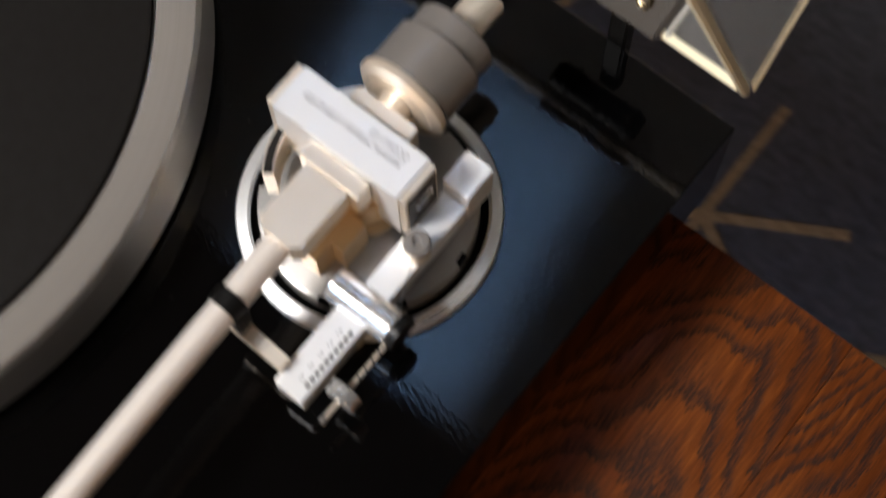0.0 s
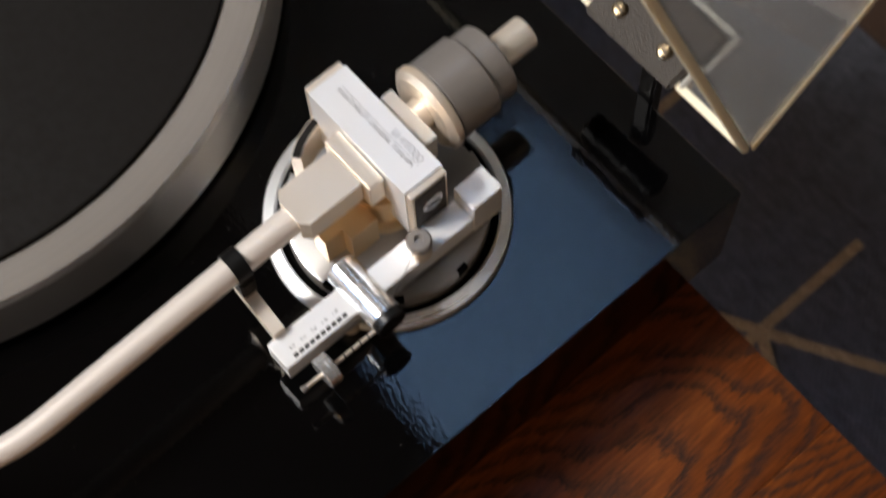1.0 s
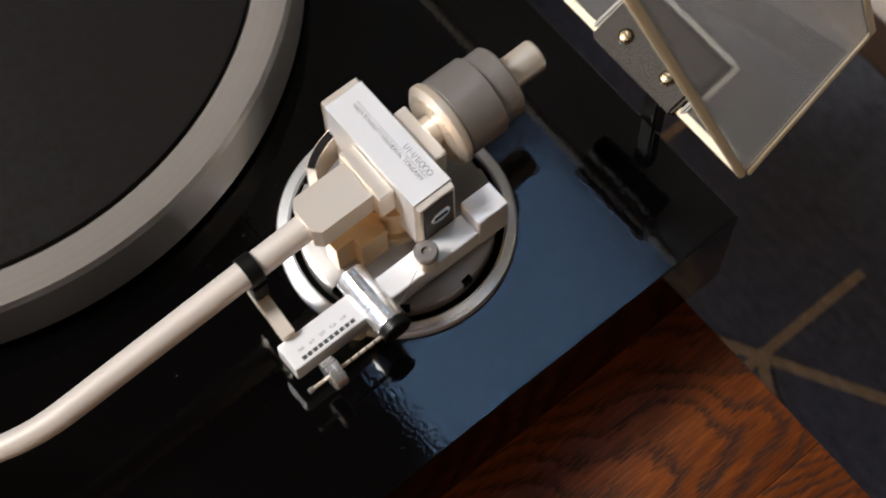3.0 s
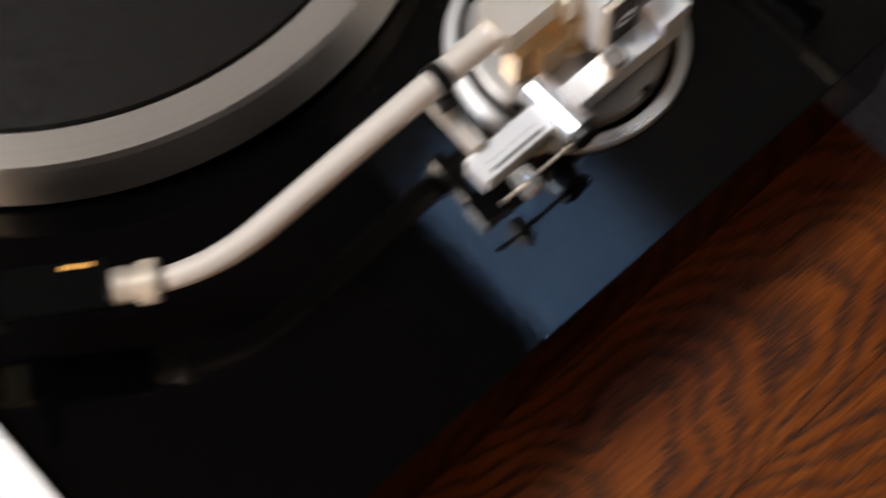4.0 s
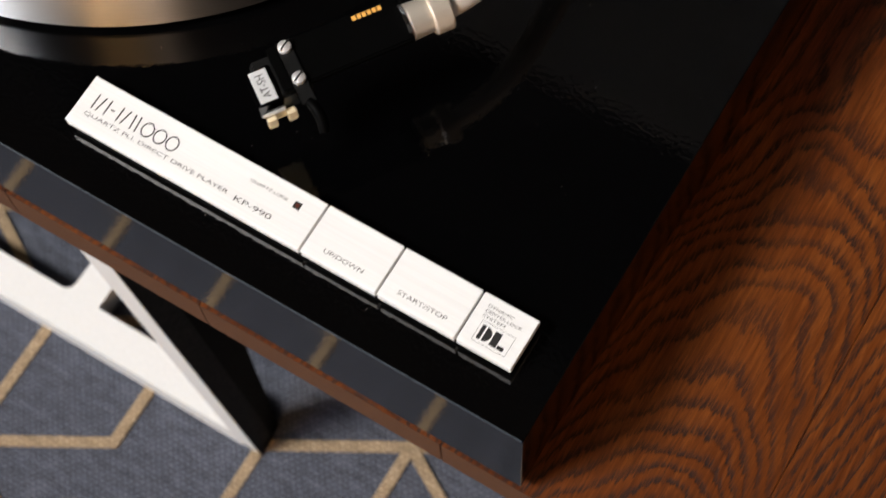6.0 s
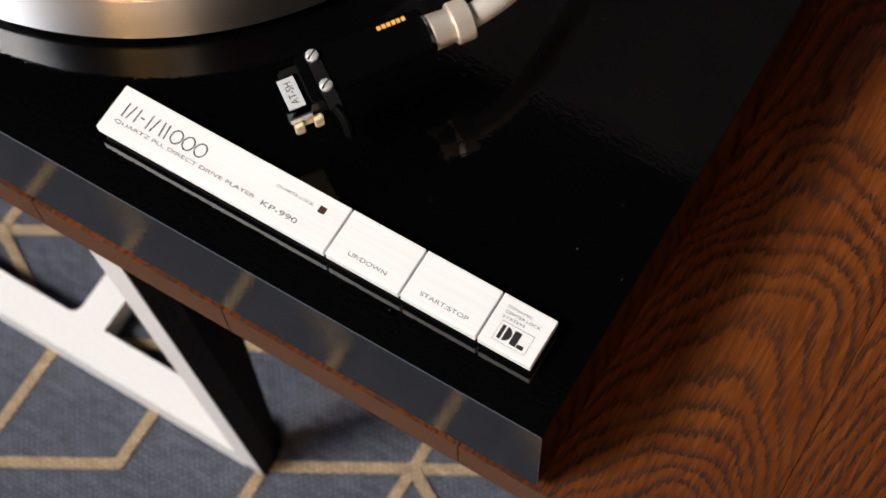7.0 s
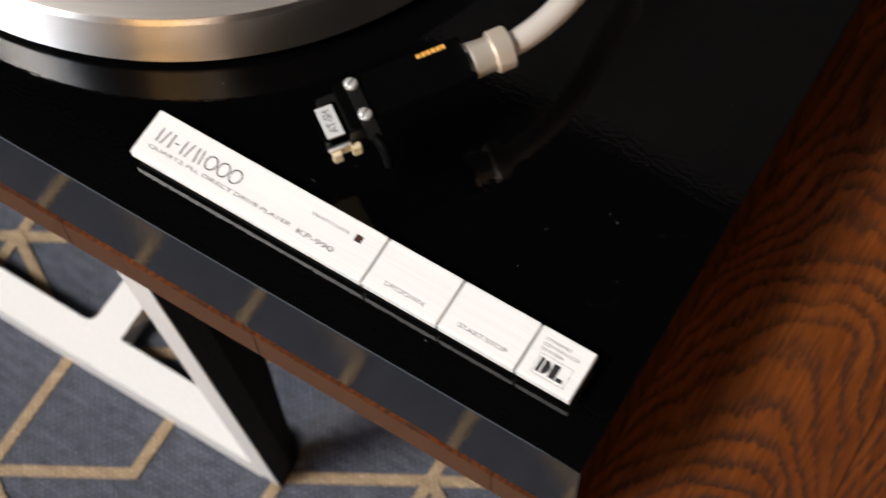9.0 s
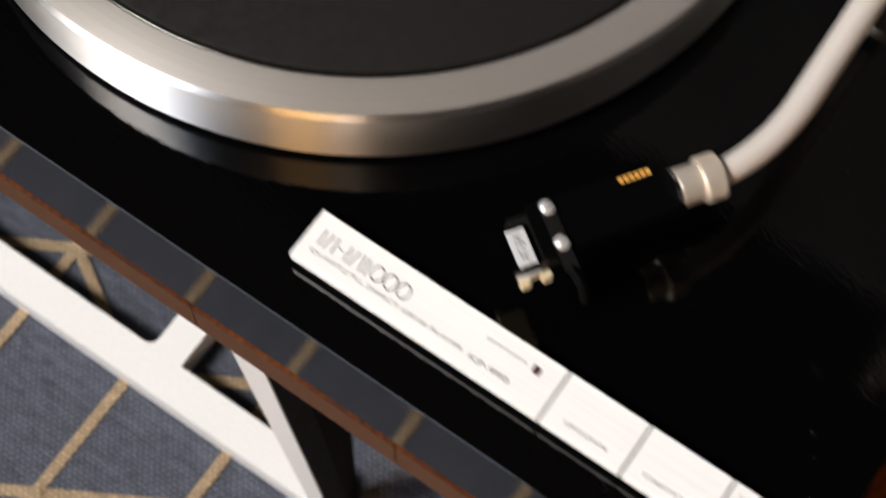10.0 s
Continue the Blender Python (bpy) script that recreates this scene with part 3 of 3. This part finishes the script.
part("base_disc", lathe([(0, 0.0100), (0.0375, 0.0100), (0.0386, 0.0095), (0.0389, 0.0085), (0.0389, 0.0013), (0, 0.0013)], 128, mring), disc_metal, arm, "polished height-adjusting disc")
for k in range(9):
    a = radians(40 * k + 6)
    part("disc_notch", moved(box(0.0372, 0.0392, -0.0022, 0.0022, 0.0060, 0.01008, 0), mring @ Matrix.Rotation(a, 4, "Z")), black_satin, arm)
part("pillar", turned((-0.0850, 0.2915, 0.010), (0, 0, 1), [(0, 0), (0.0150, 0), (0.0150, 0.004), (0.0125, 0.0045), (0.0125, 0.019), (0.0132, 0.0195), (0.0132, 0.0225), (0, 0.0225)], 48), warm_lit_metal, arm)
# yoke
YX0, YX1, YY0, YY1, YZ0, YZ1 = -0.1165, -0.0640, 0.2868, 0.3040, 0.0215, 0.0545
yk = part("yoke", prism([(YX0, YZ0), (YX0 + 0.0125, YZ0), (YX0 + 0.0125, YZ0 + 0.0130), (YX1 - 0.0125, YZ0 + 0.0130), (YX1 - 0.0125, YZ0), (YX1, YZ0), (YX1, YZ1), (YX0, YZ1)], 0, YY1 - YY0, 0.0003), pearl, arm, "brushed silver bearing housing")
yk.data.transform(Matrix.Translation((0, YY1, 0)) @ Matrix.Rotation(radians(90), 4, "X"))
for x0, x1 in ((YX1 + 0.0002, YX1 + 0.0030), (YX0 - 0.0030, YX0 - 0.0002)):
    pl = part("end_plate", box(x0, x1, YY0 + 0.0004, YY1 - 0.0004, YZ0 + 0.0006, YZ1 - 0.0008, 0.0003), champagne, arm)
    if x0 > -0.08:
        # This plate faces away from the light; a brown sheet carries its shade.
        part("plate_panel", box(x1 + 0.0001, x1 + 0.0005, YY0 + 0.0018, YY1 - 0.0016, YZ0 + 0.0022, YZ1 - 0.0022, 0.0001), plate_shade_brown, pl, "dark brown sheet for shade on the plate turned from the light")
        part("bearing_screw", turned((x1 + 0.0006, 0.2962, 0.0400), (1, 0, 0), [(0, 0.0003), (0.0042, 0.0003), (0.0046, 0), (0.0046, -0.001)], 40), chrome, pl)
        part("screw_slot", box(x1 + 0.0007, x1 + 0.0012, 0.2932, 0.2992, 0.0396, 0.0404, 0), black_ink, pl)
YT = YZ1 + 0.00006
words("lettering", "HIGH STABILITY UNIVERSAL TONEARM", 0.0400, at_xy(-0.1105, 0.2952, YT), grey_ink, yk, 0.0016)
bm = bmesh.new()
bars(bm, [(-0.1105, -0.0695, 0.2976, 0.29772)], YT - 0.00003, YT + 0.00002)
part("rule", bm, grey_ink, yk, smooth=False)
maker_mark(-0.0853, 0.2985, 0.0026, 0.0157, 0.0002, YT, black_ink, yk)
# arm block through the yoke
part("flange", box(-0.0995, -0.0745, 0.2795, 0.2862, 0.0365, 0.0515, 0.0005), champagne, arm)
part("arm_block", prism([(-0.0960, 0.2560), (-0.0925, 0.2535), (-0.0812, 0.2535), (-0.0785, 0.2560), (-0.0785, 0.2793), (-0.0960, 0.2793)], 0.0375, 0.0505, 0.0008), champagne, arm)
part("rear_flange", box(-0.0995, -0.0745, 0.3052, 0.3110, 0.0365, 0.0515, 0.0005), champagne, arm)
# tube with its bend towards the headshell
HD = Vector((-0.568, -0.823, 0)).normalized()
C0 = Vector((-0.0947, 0.1060, AZ))
p0, p1 = Vector((-0.0868, 0.2540, AZ)), Vector((-0.0843, 0.1480, AZ))
pts, rad = [], []
for k in range(9):
    pts.append(p0.lerp(p1, k / 8))
    rad.append(0.0054 - 0.0004 * k / 8)
c1 = p1 + (p1 - p0).normalized() * 0.022
for k in range(1, 17):
    u = k / 16
    pts.append((1 - u) ** 2 * p1 + 2 * u * (1 - u) * c1 + u * u * (C0 - HD * 0.003))
    rad.append(0.0050 - 0.0006 * u)
part("arm_tube", sweep(pts, rad, 28), tube_satin, arm, "satin champagne arm tube")
# counterweight
CW = (AX - 0.0005, 0, 0.0455)
part("rear_shaft", rod((CW[0], 0.311, CW[2]), (CW[0], 0.322, CW[2]), 0.0062, 32), champagne, arm)
cw = part("counterweight", turned((CW[0], 0.3205, CW[2]), (0, 1, 0), [(0, 0), (0.0160, 0), (0.0166, 0.0006), (0.0166, 0.0170), (0.0160, 0.0176), (0.0150, 0.0180), (0.0150, 0.0262), (0.0143, 0.0270), (0, 0.0270)], 96), grey_metal, arm, "grey anodised counterweight")
part("dial_ring", turned((CW[0], 0.3150, CW[2]), (0, 1, 0), [(0.0066, 0), (0.0150, 0), (0.0172, 0.0018), (0.0173, 0.0046), (0.0168, 0.0052), (0.0066, 0.0052)], 96), champagne, cw, "champagne stylus-pressure dial")
part("rear_stub", turned((CW[0], 0.3475, CW[2]), (0, 1, 0), [(0.0066, 0), (0.0066, 0.0165), (0.0061, 0.0172), (0, 0.0172)], 40), champagne, cw)
bm = bmesh.new()
for k in range(120):
    a = 2 * math.pi * k / 120
    m = Matrix.Translation((CW[0] + 0.01735 * math.cos(a), 0.3182, CW[2] + 0.01735 * math.sin(a))) @ Matrix.Rotation(-a, 4, "Y") @ Matrix.Diagonal((0.0003, 0.0024, 0.0005, 1))
    bmesh.ops.create_cube(bm, size=1, matrix=m)
part("knurling", bm, champagne, cw, smooth=False)
# rail with the raised block, thread post
part("rail", box(-0.0606, -0.0505, 0.2640, 0.3060, 0.0150, 0.0270, 0.0004), pearl, arm)
part("rail_block", box(-0.0612, -0.0502, 0.3062, 0.3200, 0.0150, 0.0355, 0.0004), pearl, arm)
part("rail_foot", box(-0.0600, -0.0540, 0.2800, 0.3150, 0.0100, 0.0150, 0.0003), grey_metal, arm)
part("step_block", prism([(-0.0860, 0.2600), (-0.0780, 0.2600), (-0.0780, 0.2680), (-0.0730, 0.2680), (-0.0730, 0.2800), (-0.0860, 0.2800)], 0.0100, 0.0280, 0.0004), warm_lit_metal, arm)
post = part("thread_post", turned((-0.0535, 0.2835, 0.0271), (0, 0, 1), [(0, 0), (0.0044, 0), (0.0044, 0.0070), (0.0040, 0.0074), (0, 0.0074)], 40), champagne, arm)
part("post_cap", turned((-0.0535, 0.2835, 0.0345), (0, 0, 1), [(0.0041, 0), (0.0041, 0.0006), (0.0047, 0.0008), (0.0047, 0.0028), (0.0041, 0.0036), (0.0017, 0.0036), (0.0014, 0.0024), (0, 0.0024)], 40), grey_metal, post)
# lift arc beside the yoke
bm = bmesh.new()
n = 20
rows = []
for k in range(n + 1):
    a = radians(168 + 52 * k / n)
    rows.append([bm.verts.new((-0.0850 + r * math.cos(a), 0.2915 + r * math.sin(a), z)) for r, z in ((0.0285, 0.016), (0.0325, 0.016), (0.0325, 0.0345), (0.0285, 0.0345))])
for a, b in zip(rows, rows[1:]):
    for k in range(4):
        bm.faces.new((a[k], a[(k + 1) % 4], b[(k + 1) % 4], b[k]))
bm.faces.new(rows[0][::-1])
bm.faces.new(rows[-1])
bmesh.ops.recalc_face_normals(bm, faces=bm.faces)
part("lift_arc", bm, champagne, arm)
bm = bmesh.new()
rows = []
for k in range(n + 1):
    a = radians(168.5 + 51 * k / n)
    rows.append([bm.verts.new((-0.0850 + r * math.cos(a), 0.2915 + r * math.sin(a), z)) for r, z in ((0.0291, 0.0342), (0.0319, 0.0342), (0.0319, 0.0353), (0.0291, 0.0353))])
for a, b in zip(rows, rows[1:]):
    for k in range(4):
        bm.faces.new((a[k], a[(k + 1) % 4], b[(k + 1) % 4], b[k]))
bm.faces.new(rows[0][::-1])
bm.faces.new(rows[-1])
bmesh.ops.recalc_face_normals(bm, faces=bm.faces)
part("lift_pad", bm, rubber, arm, "black rubber lift pad")
# side-force canceller
can = part("canceller_box", box(-0.0633, -0.0514, 0.2205, 0.2560, 0.0141, 0.0247, 0.0003), pearl, arm, "silver scale block")
for k in range(10):
    y0 = 0.2252 + 0.00245 * k
    part("scale_mark", box(-0.0543, -0.0527, y0, y0 + 0.0019, 0.0246, 0.02476, 0), grey_ink, can)
for k in range(5):
    words("lettering", ("3.0", "2.5", "2.0", "1.5", "1.0")[k], 0.0022, Matrix.Translation((-0.0562, 0.2258 + 0.0049 * k, 0.02476)) @ Matrix.Rotation(radians(90), 4, "Z"), grey_ink, can, 0.0012)
cyl = part("canceller_drum", turned((-0.0690, 0.2590, 0.0235), (1, 0, 0), [(0, 0), (0.0060, 0), (0.0065, 0.0005), (0.0065, 0.0150), (0.0060, 0.0153), (0.0060, 0.0160), (0.0065, 0.0163), (0.0065, 0.0166), (0.0060, 0.0169), (0.0060, 0.0174), (0.0066, 0.0177), (0.0066, 0.0250), (0.0060, 0.0255), (0, 0.0255)], 64), drum_metal, arm, "chrome canceller drum with a black end")
part("drum_cap", turned((-0.0434, 0.2590, 0.0235), (1, 0, 0), [(0, 0), (0.0064, 0), (0.0064, 0.0030), (0.0056, 0.0036), (0.0046, 0.0030), (0, 0.0030)], 48), black_plastic, cyl)
for k, row in enumerate(("INSIDEFORCE", "CANCELLER")):
    words("lettering", row, (0.0118, 0.0098)[k], Matrix.Translation((-0.0680, 0.2595 - 0.0026 * k, 0.03006)), black_ink, cyl, 0.0014)
part("weight_rod", rod((-0.0425, 0.2215, 0.0228), (-0.0425, 0.2540, 0.0228), 0.0008, 16), champagne, arm)
for k in range(4):
    part("rod_notch", rod((-0.0425, 0.2385 + 0.0036 * k, 0.0228), (-0.0425, 0.2390 + 0.0036 * k, 0.0228), 0.00092, 16), black_ink, arm)
part("rod_tip", rod((-0.0425, 0.2195, 0.0228), (-0.0425, 0.2216, 0.0228), 0.0012, 16), grey_metal, arm)
part("sliding_weight", turned((-0.0425, 0.2283, 0.0228), (0, 1, 0), [(0, 0), (0.0056, 0), (0.0061, 0.0004), (0.0061, 0.0026), (0.0058, 0.0029), (0.0061, 0.0032), (0.0061, 0.0050), (0.0056, 0.0054), (0, 0.0054)], 48), drum_metal, arm)
part("thread", rod((-0.0455, 0.2645, 0.0300), (-0.0520, 0.2795, 0.0345), 0.00012, 6), grey_ink, arm)
part("canceller_post", rod((-0.0580, 0.2520, 0.0002), (-0.0580, 0.2520, 0.0145), 0.0045, 32), champagne, arm)
# rest with its clip
rest = part("arm_rest", prism([(-0.0880, 0.2252), (-0.0630, 0.2240), (-0.0630, 0.2290), (-0.0880, 0.2305)], 0.0215, 0.0285, 0.0004), champagne, arm)
clip = part("rest_clip", box(-0.0900, -0.0800, 0.2250, 0.2312, 0.0286, 0.0392, 0.0006), black_plastic, arm, "black clip round the tube")
part("clip_band", lathe([(0.0055, -0.0030), (0.0063, -0.0030), (0.0063, 0.0030), (0.0055, 0.0030)], 48, Matrix.Translation((-0.0861, 0.2282, AZ)) @ Matrix.Rotation(radians(90), 4, "X"), True), black_plastic, clip)
# headshell, in its own frame: x forward from the collar, y to the finger lift's side
SD = Vector((-HD.y, HD.x, 0)) * -1
if SD.x < 0:
    SD = -SD
HM = Matrix(((HD.x, SD.x, 0, C0.x), (HD.y, SD.y, 0, C0.y), (0, 0, 1, AZ), (0, 0, 0, 1)))


def head(name, bm, mat, parent, label=""):
    bm = moved(bm, HM)
    bmesh.ops.recalc_face_normals(bm, faces=bm.faces)
    return part(name, bm, mat, parent, label)


head("collar", lathe([(0.0044, -0.0030), (0.0072, -0.0030), (0.0076, -0.0026), (0.0076, 0.0036), (0.0072, 0.0040), (0.0044, 0.0040)], 64, Matrix.Rotation(radians(90), 4, "Y"), True), champagne, arm, "knurled locking collar")
head("collar_cone", lathe([(0, 0.0040), (0.0062, 0.0040), (0.0066, 0.0115), (0.0060, 0.0122), (0, 0.0122)], 64, Matrix.Rotation(radians(90), 4, "Y")), champagne, arm)
head("collar_seat", lathe([(0.0050, 0.0123), (0.0068, 0.0123), (0.0070, 0.0128), (0.0070, 0.0136), (0.0050, 0.0136)], 64, Matrix.Rotation(radians(90), 4, "Y"), True), chrome, arm, "bright ring at the headshell joint")
shell = head("headshell", box(0.0124, 0.060, -0.0095, 0.0085, 0.0008, 0.0038, 0.0006), black_satin, arm, "matt black headshell")
head("shell_rib", box(0.0122, 0.040, -0.0065, 0.0055, -0.004, 0.0009, 0.0006), black_satin, shell)
head("mount_strip", box(0.0512, 0.0566, -0.0092, 0.0160, 0.0040, 0.0046, 0.0003), black_plastic, shell)
lift = []
for k in range(13):
    u = k / 12
    lift.append((0.0540 - 0.0022 * math.sin(u * 2.2) + 0.0010 * u, 0.0150 + 0.0105 * u, 0.0038 - 0.0045 * u * u))
bm = sweep(lift, [0.0017 + 0.0003 * math.sin(3.1 * k / 12) for k in range(13)], 14)
head("finger_lift", bm, black_satin, shell, "curved black finger lift")
for s in (-0.0064, 0.0063):
    sc = head("screw", lathe([(0, 0.0066), (0.0016, 0.0064), (0.0023, 0.0058), (0.0024, 0.0047), (0, 0.0047)], 28, Matrix.Translation((0.0538, s, 0))), silver, shell)
    head("screw_slot", moved(box(-0.0023, 0.0023, -0.00025, 0.00025, 0.0061, 0.0067, 0), Matrix.Translation((0.0538, s, 0)) @ Matrix.Rotation(0.6, 4, "Z")), black_ink, sc)
cart = head("cartridge", box(0.0500, 0.0668, -0.0085, 0.0085, -0.0085, 0.0006, 0.0008), black_plastic, shell, "black cartridge with a silver label")
head("cartridge_nose", box(0.0608, 0.0697, -0.0050, 0.0092, -0.0075, 0.0013, 0.0004), black_gloss, cart)
head("label_plate", box(0.0624, 0.0686, -0.0040, 0.0084, 0.0012, 0.0018, 0.0001), pearl, cart)
lm = HM @ Matrix.Translation((0.0641, 0.0069, 0.00186)) @ Matrix.Rotation(radians(-90), 4, "Z")
words("lettering", "AT-SH", 0.0090, lm, black_ink, cart, 0.0028)
holder = head("stylus_holder", box(0.0585, 0.0678, -0.0040, 0.0088, -0.0125, -0.0072, 0.0005), ivory, cart, "ivory stylus holder")
for a in (0.0578, 0.0650):
    head("prong", box(a, a + 0.0034, 0.0089, 0.0112, -0.0128, -0.0066, 0.0004), ivory, holder)
head("nose_line", box(0.0612, 0.0693, 0.0093, 0.0098, -0.0060, -0.0040, 0.0001), pearl, cart, "thin pale seam")
bm = bmesh.new()
for k in range(6):
    bars(bm, [(0.0290 - 0.00185 * k - 0.0014, 0.0290 - 0.00185 * k, -0.0082, -0.0064)], 0.00382, 0.0039)
head("shell_mark", bm, gold_ink, shell, "small orange-gold bars")

# dust cover, raised on its hinges
cover = thing("dust_cover", "clear acrylic dust cover standing open on bronze hinges", "dust cover")
OPEN = 69.1
CM = Matrix.Translation((0.0019, 0.3877, 0.0549)) @ Matrix.Rotation(radians(-OPEN), 4, "X")
HINGE = Matrix.Translation((0.0012, 0.3855, 0.0540)) @ Matrix.Rotation(radians(-OPEN), 4, "X")
# closed cover: back wall upright at y = 0, sides and lid towards -y
T = 0.0032
H = 0.0650


def shell_part(name, bm, mat, label=""):
    # the upright walls lean inwards towards the lid
    for v in bm.verts:
        v.co.x = -0.242 + (v.co.x + 0.242) * (1 - 0.41 * max(v.co.z, 0))
    return part(name, moved(bm, CM), mat, cover, label)


shell_part("back_wall", box(-0.485, 0.001, -T, 0, 0.0, H, 0.0006), acrylic)
shell_part("lid", box(-0.485, 0.001, -0.37, 0, H, H + T, 0.0006), acrylic)
shell_part("side_wall", box(0.001 - T, 0.001, -0.37, -T - 0.0002, 0.0, H - 0.0002, 0.0006), acrylic)
shell_part("side_wall", box(-0.485, -0.485 + T, -0.37, -T - 0.0002, 0.0, H - 0.0002, 0.0006), acrylic)
shell_part("rim", box(0.001 - T, 0.001, -0.37, 0.0, -0.0032, -0.0002, 0.0006), acrylic_edge)
shell_part("rim", box(-0.485, 0.001 - T - 0.0002, -T - 0.0012, 0.0, -0.0032, -0.0002, 0.0005), acrylic_edge)
shell_part("lid_edge", box(0.0011, 0.0019, -0.37, 0.001, H + 0.0002, H + T, 0.0003), acrylic_edge)
shell_part("lid_edge", box(-0.485, 0.0009, 0.0001, 0.0010, H + 0.0002, H + T, 0.0003), acrylic_edge)
shell_part("corner_edge", box(0.0011, 0.0021, -T, 0.001, 0.0, H, 0.0003), acrylic_edge)


def hinge(x0, x1):
    h = thing("hinge", "bronze textured hinge plate with two brass screws", "hinge", group="cover hinges")
    part("plate", moved(box(x0, x1, -T - 0.0040, -T - 0.0002, -0.0030, 0.0240, 0.0012), HINGE), brown_plate, h)
    for x in (x0 + 0.0105, x1 - 0.0105):
        s = part("screw", moved(turned((x, -T - 0.0041, 0.0058), (0, -1, 0), [(0, 0), (0.0030, 0), (0.0031, 0.0003), (0.0026, 0.0005), (0.0021, 0.0013), (0, 0.0017)], 32), HINGE), brass, h)
        part("screw_slot", moved(box(x - 0.0016, x + 0.0016, -T - 0.0063, -T - 0.0058, 0.0055, 0.0061, 0), HINGE), black_ink, s)
    part("barrel", rod((x0 + 0.002, 0.3925, 0.046), (x1 - 0.002, 0.3925, 0.046), 0.0055, 28, 0.0008), hinge_black, h)
    for k in range(3):
        part("knuckle", turned((x0 + 0.008 + k * 0.0145, 0.3925, 0.046), (1, 0, 0), [(0.0055, 0), (0.0062, 0.0003), (0.0062, 0.0024), (0.0055, 0.0027)], 28), hinge_black, h)
    part("bracket", box((x0 + x1) / 2 - 0.004, (x0 + x1) / 2 + 0.004, 0.3978, 0.4040, -0.040, 0.042, 0.001), hinge_black, h)
    return h


for a, b in ((-0.0762, -0.0325), (-0.455, -0.4115)):
    # moulded lip of the cover round each hinge plate
    for dims in ((a - 0.0030, a - 0.0008, 0.0, 0.0272), (b + 0.0008, b + 0.0030, 0.0, 0.0272), (a - 0.0008, b + 0.0008, 0.0250, 0.0272)):
        part("lip", moved(box(dims[0], dims[1], -T - 0.0022, -T - 0.0001, dims[2], dims[3], 0.0008), HINGE), acrylic_lip, cover)
hinge(-0.0762, -0.0325)
hinge(-0.455, -0.4115)

bm = bmesh.new()
for k in range(64):
    a = 2 * math.pi * k / 64
    m = HM @ Matrix.Rotation(a, 4, "X") @ Matrix.Translation((0.0005, 0, 0.0076)) @ Matrix.Diagonal((0.0058, 0.00036, 0.0003, 1))
    bmesh.ops.create_cube(bm, size=1, matrix=m)
part("knurling", bm, champagne, bpy.data.objects["collar"], smooth=False)
bm = bmesh.new()
for k in range(40):
    a = 2 * math.pi * k / 40
    long = 0.0036 if k % 5 == 0 else 0.0020
    m = Matrix.Translation((CW[0], 0.31499, CW[2])) @ Matrix.Rotation(-a, 4, "Y") @ Matrix.Translation((0.0142 - long / 2, 0, 0)) @ Matrix.Diagonal((long, 0.00006, 0.00016, 1))
    bmesh.ops.create_cube(bm, size=1, matrix=m)
part("dial_marks", bm, black_ink, bpy.data.objects["dial_ring"], smooth=False)

# dust on the lacquer
rnd = random.Random(5)
bm = bmesh.new()
for k in range(260):
    x, y = rnd.uniform(-0.20, -0.004), rnd.uniform(0.004, 0.385)
    if (x - PC[0]) ** 2 + (y - PC[1]) ** 2 < 0.172 ** 2 or (x - RC[0]) ** 2 + (y - RC[1]) ** 2 < 0.049 ** 2 or (BX0 - 0.002 < x < BX1 + 0.002 and BY0 - 0.002 < y < BY1 + 0.002):
        continue
    w, d = rnd.uniform(0.00008, 0.00022), rnd.uniform(0.00008, 0.0004)
    m = Matrix.Translation((x, y, 0.00008)) @ Matrix.Rotation(rnd.uniform(0, 3), 4, "Z") @ Matrix.Diagonal((w, d, 0.0001, 1))
    bmesh.ops.create_cube(bm, size=1, matrix=m)
dust = part("dust", bm, material("dust", (0.32, 0.3, 0.27), 0.9), None, smooth=False)
tagged(dust, "scattered pale dust specks on the black lacquer", "dust", kind="stuff")
